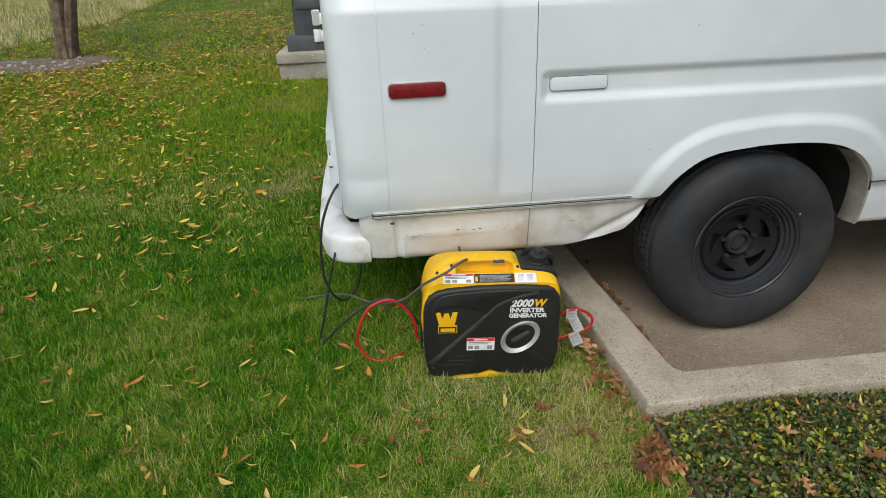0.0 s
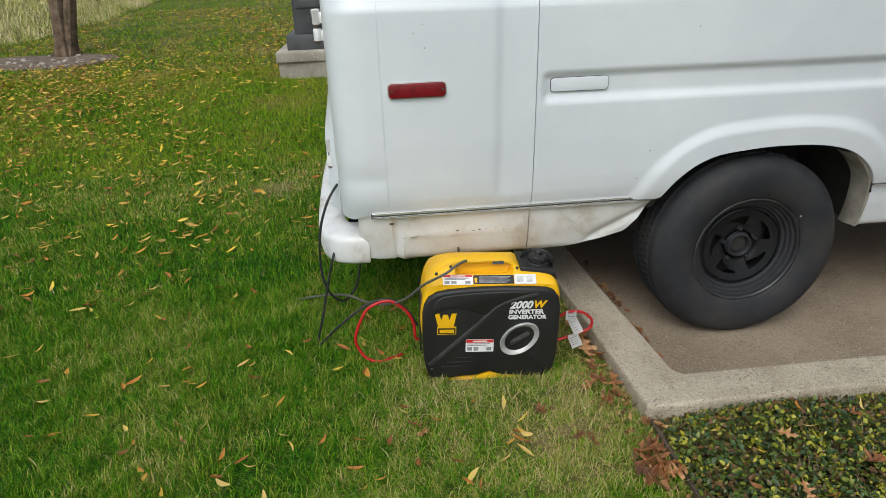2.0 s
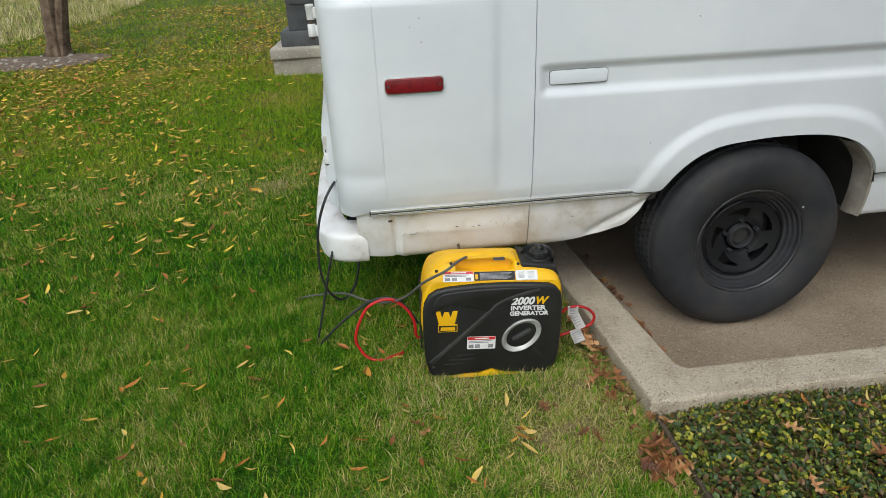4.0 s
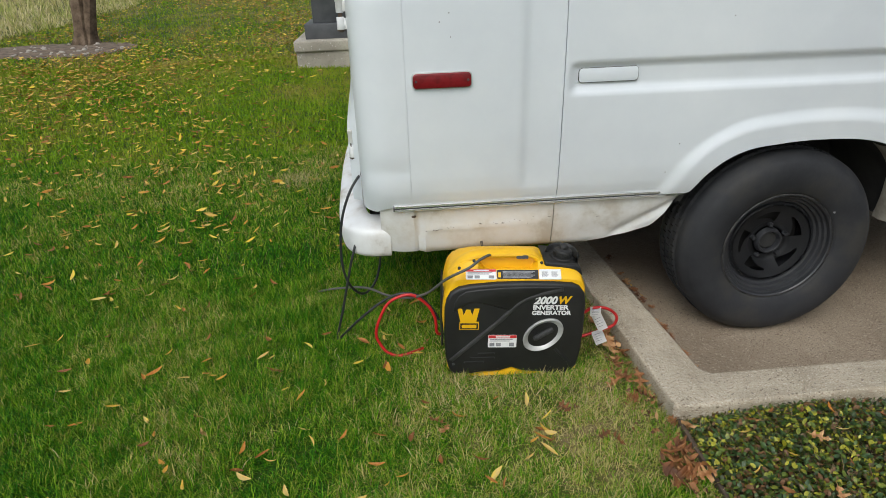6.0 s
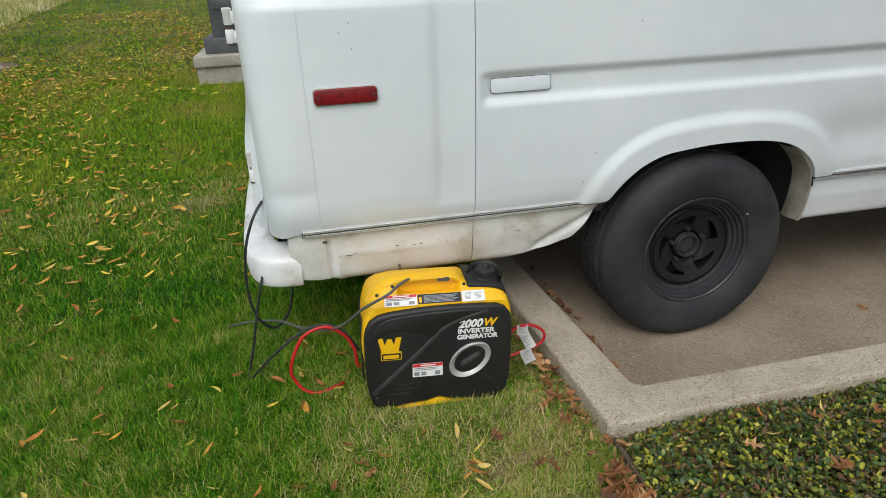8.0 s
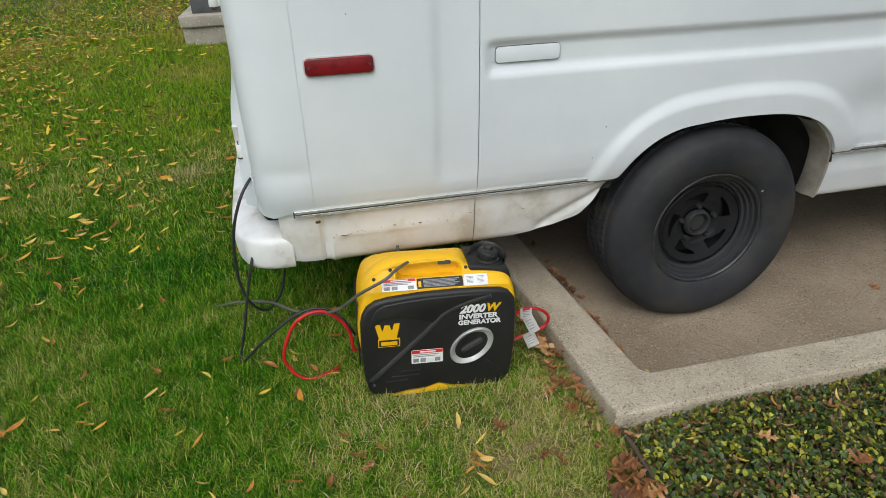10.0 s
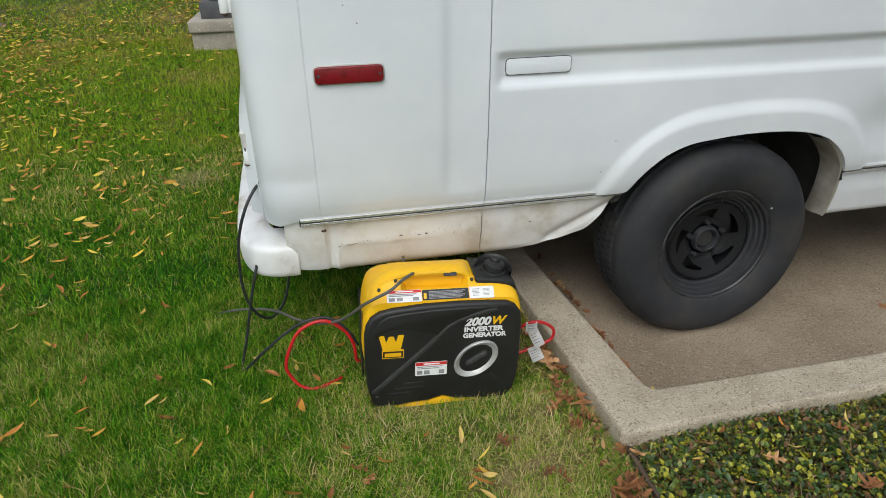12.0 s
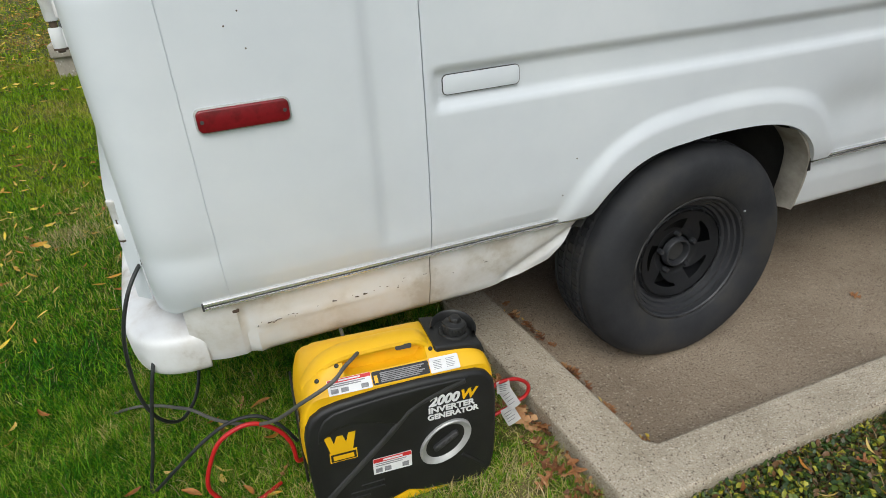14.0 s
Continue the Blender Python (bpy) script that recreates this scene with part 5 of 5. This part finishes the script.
while k < 320:
    py = 0.9 + 4.2 * rnd.random() ** 1.15
    px = -0.75 * py - 0.3 + (0.75 * py + 0.75) * rnd.random()
    clump = noise.noise((px * 1.4, py * 1.4, 3.0))
    if px > 0.7 or (0.1 < px < 0.7 and py > 1.55) or clump < rnd.uniform(-0.45, 0.35) or (py < 2.4 and rnd.random() < 0.55):
        continue
    drop(LANCE, *WILLOW, px, py, rnd.uniform(0.5, 0.95), rnd.uniform(0.018, 0.034))
    k += 1
OAKS = ("oak_leaf", "curled brown lobed oak leaf", "fallen oak leaves", "leaf")
for px, py, sz in ((-0.614, 1.442, 0.6), (0.14, 1.40, 0.62), (0.12, 1.43, 0.6), (0.53, 1.40, 0.7), (0.55, 1.41, 0.5), (0.792, 1.437, 1.0), (0.775, 1.46, 0.9), (0.743, 1.524, 0.8), (0.805, 1.814, 0.9), (0.79, 1.76, 1.0), (0.80, 1.70, 1.0), (0.807, 1.66, 0.95),
                   (0.76, 1.79, 0.8), (0.755, 1.63, 0.8), (0.78, 1.58, 0.9), (0.80, 1.52, 0.8), (0.79, 1.88, 0.9), (0.77, 1.95, 0.9), (0.787, 1.141, 0.85), (0.765, 1.115, 0.9), (0.81, 1.10, 0.8), (0.80, 1.16, 0.95), (0.83, 1.13, 0.7), (0.775, 1.08, 0.7), (0.745, 1.15, 0.65), (0.79, 1.12, 1.1), (0.82, 1.17, 1.0), (0.80, 1.19, 0.8), (0.76, 1.17, 1.1), (0.80, 1.08, 1.2), (0.82, 1.06, 1.0), (0.77, 1.10, 1.2), (0.63, 1.285, 0.6),
                   (0.66, 1.275, 0.6), (0.43, 1.30, 0.5), (0.84, 1.30, 0.6), (0.86, 1.28, 0.7), (0.10, 1.86, 0.6), (0.70, 2.05, 0.9), (0.65, 2.2, 0.8), (0.05, 2.2, 0.7), (-0.05, 2.12, 0.7)):
    drop(OAK, *OAKS, px + rnd.uniform(-0.02, 0.015), py + rnd.uniform(-0.03, 0.03), sz * rnd.uniform(0.65, 0.95), 0.020 + (0.03 if 0.74 < px < 0.85 and 1.05 < py < 1.2 else 0.0) * rnd.random(), None, 0.55)
for px, py, sz in ((1.366, 1.022, 0.85), (1.20, 1.16, 0.5), (1.45, 1.22, 0.5), (1.05, 1.25, 0.5), (1.55, 1.05, 0.5), (1.65, 1.2, 0.5), (1.12, 0.95, 0.5)):
    drop(OAK, "oak_leaf", "brown oak leaf lying on the ground cover", "fallen oak leaves", "leaf", px, py, sz, 0.062, None, 0.3)
for px, py in ((1.0, 1.20), (1.12, 1.28), (1.28, 1.18), (1.4, 1.12), (1.5, 1.25), (1.08, 1.10), (1.22, 1.05), (0.95, 1.05), (1.6, 1.15), (1.3, 1.27), (1.0, 0.98), (1.18, 0.92)):
    drop(LANCE, "willow_leaf", "yellow-brown willow leaf lying on the ground cover", "fallen willow leaves", "leaf", px, py, 0.7, 0.062, None, 0.3)
for i in range(34):
    py = 1.50 + 0.9 * rnd.random() ** 1.5
    px = kerb_x(py) + 0.228 + 0.035 * rnd.random()
    ob = drop(LANCE + OAK, "dry_leaf", "brown dry leaf in the gutter beside the kerb", "leaves in the gutter", "leaf", px, py, rnd.uniform(0.3, 0.5), 0, 1.5 + rnd.uniform(-0.4, 0.4), 0.2)
    ob.location.z = PAVE + 0.006 + 0.02 * rnd.random()
for px, py in ((1.08, 2.10), (2.25, 1.86), (1.02, 2.3), (1.0, 2.5), (1.06, 2.6), (1.0, 2.35)):
    ob = drop(OAK, "dry_leaf", "small dry brown leaf on the driveway", "leaves on the driveway", "leaf", px, py, 0.4, 0)
    ob.location.z = PAVE + 0.006

# broken leaf litter along the kerb and the edging
n = 260
y = rng.uniform(1.0, 2.3, n)
x = 0.844 - 0.052 * (np.maximum(y, 1.33) - 1.33) - 0.012 - 0.13 * rng.uniform(0, 1, n) ** 2.2
a, ln = rng.uniform(0, 6.28, n), rng.uniform(0.004, 0.014, n)
c = np.stack([x, y, rng.uniform(0.015, 0.040, n)], 1)
d = np.stack([np.cos(a), np.sin(a), rng.normal(0, 0.5, n)], 1)
s = np.stack([-np.sin(a), np.cos(a), rng.normal(0, 0.5, n)], 1)
v = np.zeros((n, 5, 3))
for i, (u, w) in enumerate(((-1, -0.2), (-0.1, -0.5), (0.5, -0.3), (1, 0.3), (-0.2, 0.5))):
    v[:, i] = c + d * (ln * u * rng.uniform(0.5, 1.3, n))[:, None] + s * (ln * w * rng.uniform(0.3, 1.4, n))[:, None] + np.array([0, 0, 1]) * (ln * rng.normal(0, 0.15, n))[:, None]
tagged(new("leaf_litter", fast_mesh("leaf_litter", v.reshape(-1, 3), np.full(n, 5), np.arange(5 * n), "litter_leaf")), "broken brown leaf litter against the kerb", "leaves", kind="stuff")

# the rest of the leaf fall, farther back
n = 26000
y = 2.6 + 10.4 * rng.uniform(0, 1, n) ** 0.66
x = -0.72 * y - 0.3 + (0.72 * y + 0.2) * rng.uniform(0, 1, n)
ok = on_lawn(x, y) & (x > field_edge(y) + 0.2) & (rng.uniform(0, 1, n) < (0.45 + 0.55 * np.sin(1.1 * x + 2.0) * np.sin(0.9 * y + x * 0.5)) * np.clip((y - 2.4) / 2.6, 0.22, 1))
x, y = x[ok], y[ok]
n = len(x)
a, ln = rng.uniform(0, 6.28, n), rng.uniform(0.016, 0.040, n)
c = np.stack([x, y, lawn_h(x, y) + rng.uniform(0.02, 0.045, n)], 1)
d = np.stack([np.cos(a), np.sin(a), rng.normal(0, 0.2, n)], 1)
s = np.stack([-np.sin(a), np.cos(a), rng.normal(0, 0.45, n)], 1)
v = np.zeros((n, 6, 3))
for i, (u, w) in enumerate(((-1, 0), (-0.3, -0.2), (0.4, -0.17), (1, 0), (0.4, 0.17), (-0.3, 0.2))):
    v[:, i] = c + d * (ln * u)[:, None] + s * (ln * w)[:, None] + np.array([0, 0, 1]) * (ln * 0.10 * u * u)[:, None]
loops = (np.arange(n)[:, None] * 6 + np.array([0, 1, 5, 1, 2, 4, 5, 2, 3, 4])).ravel()
tagged(new("leaf_fall", fast_mesh("leaf_fall", v.reshape(-1, 3), np.tile([3, 4, 3], n), loops, "lance_stuff")), "scattered fallen yellow and brown willow leaves on the lawn", "leaves", kind="stuff")
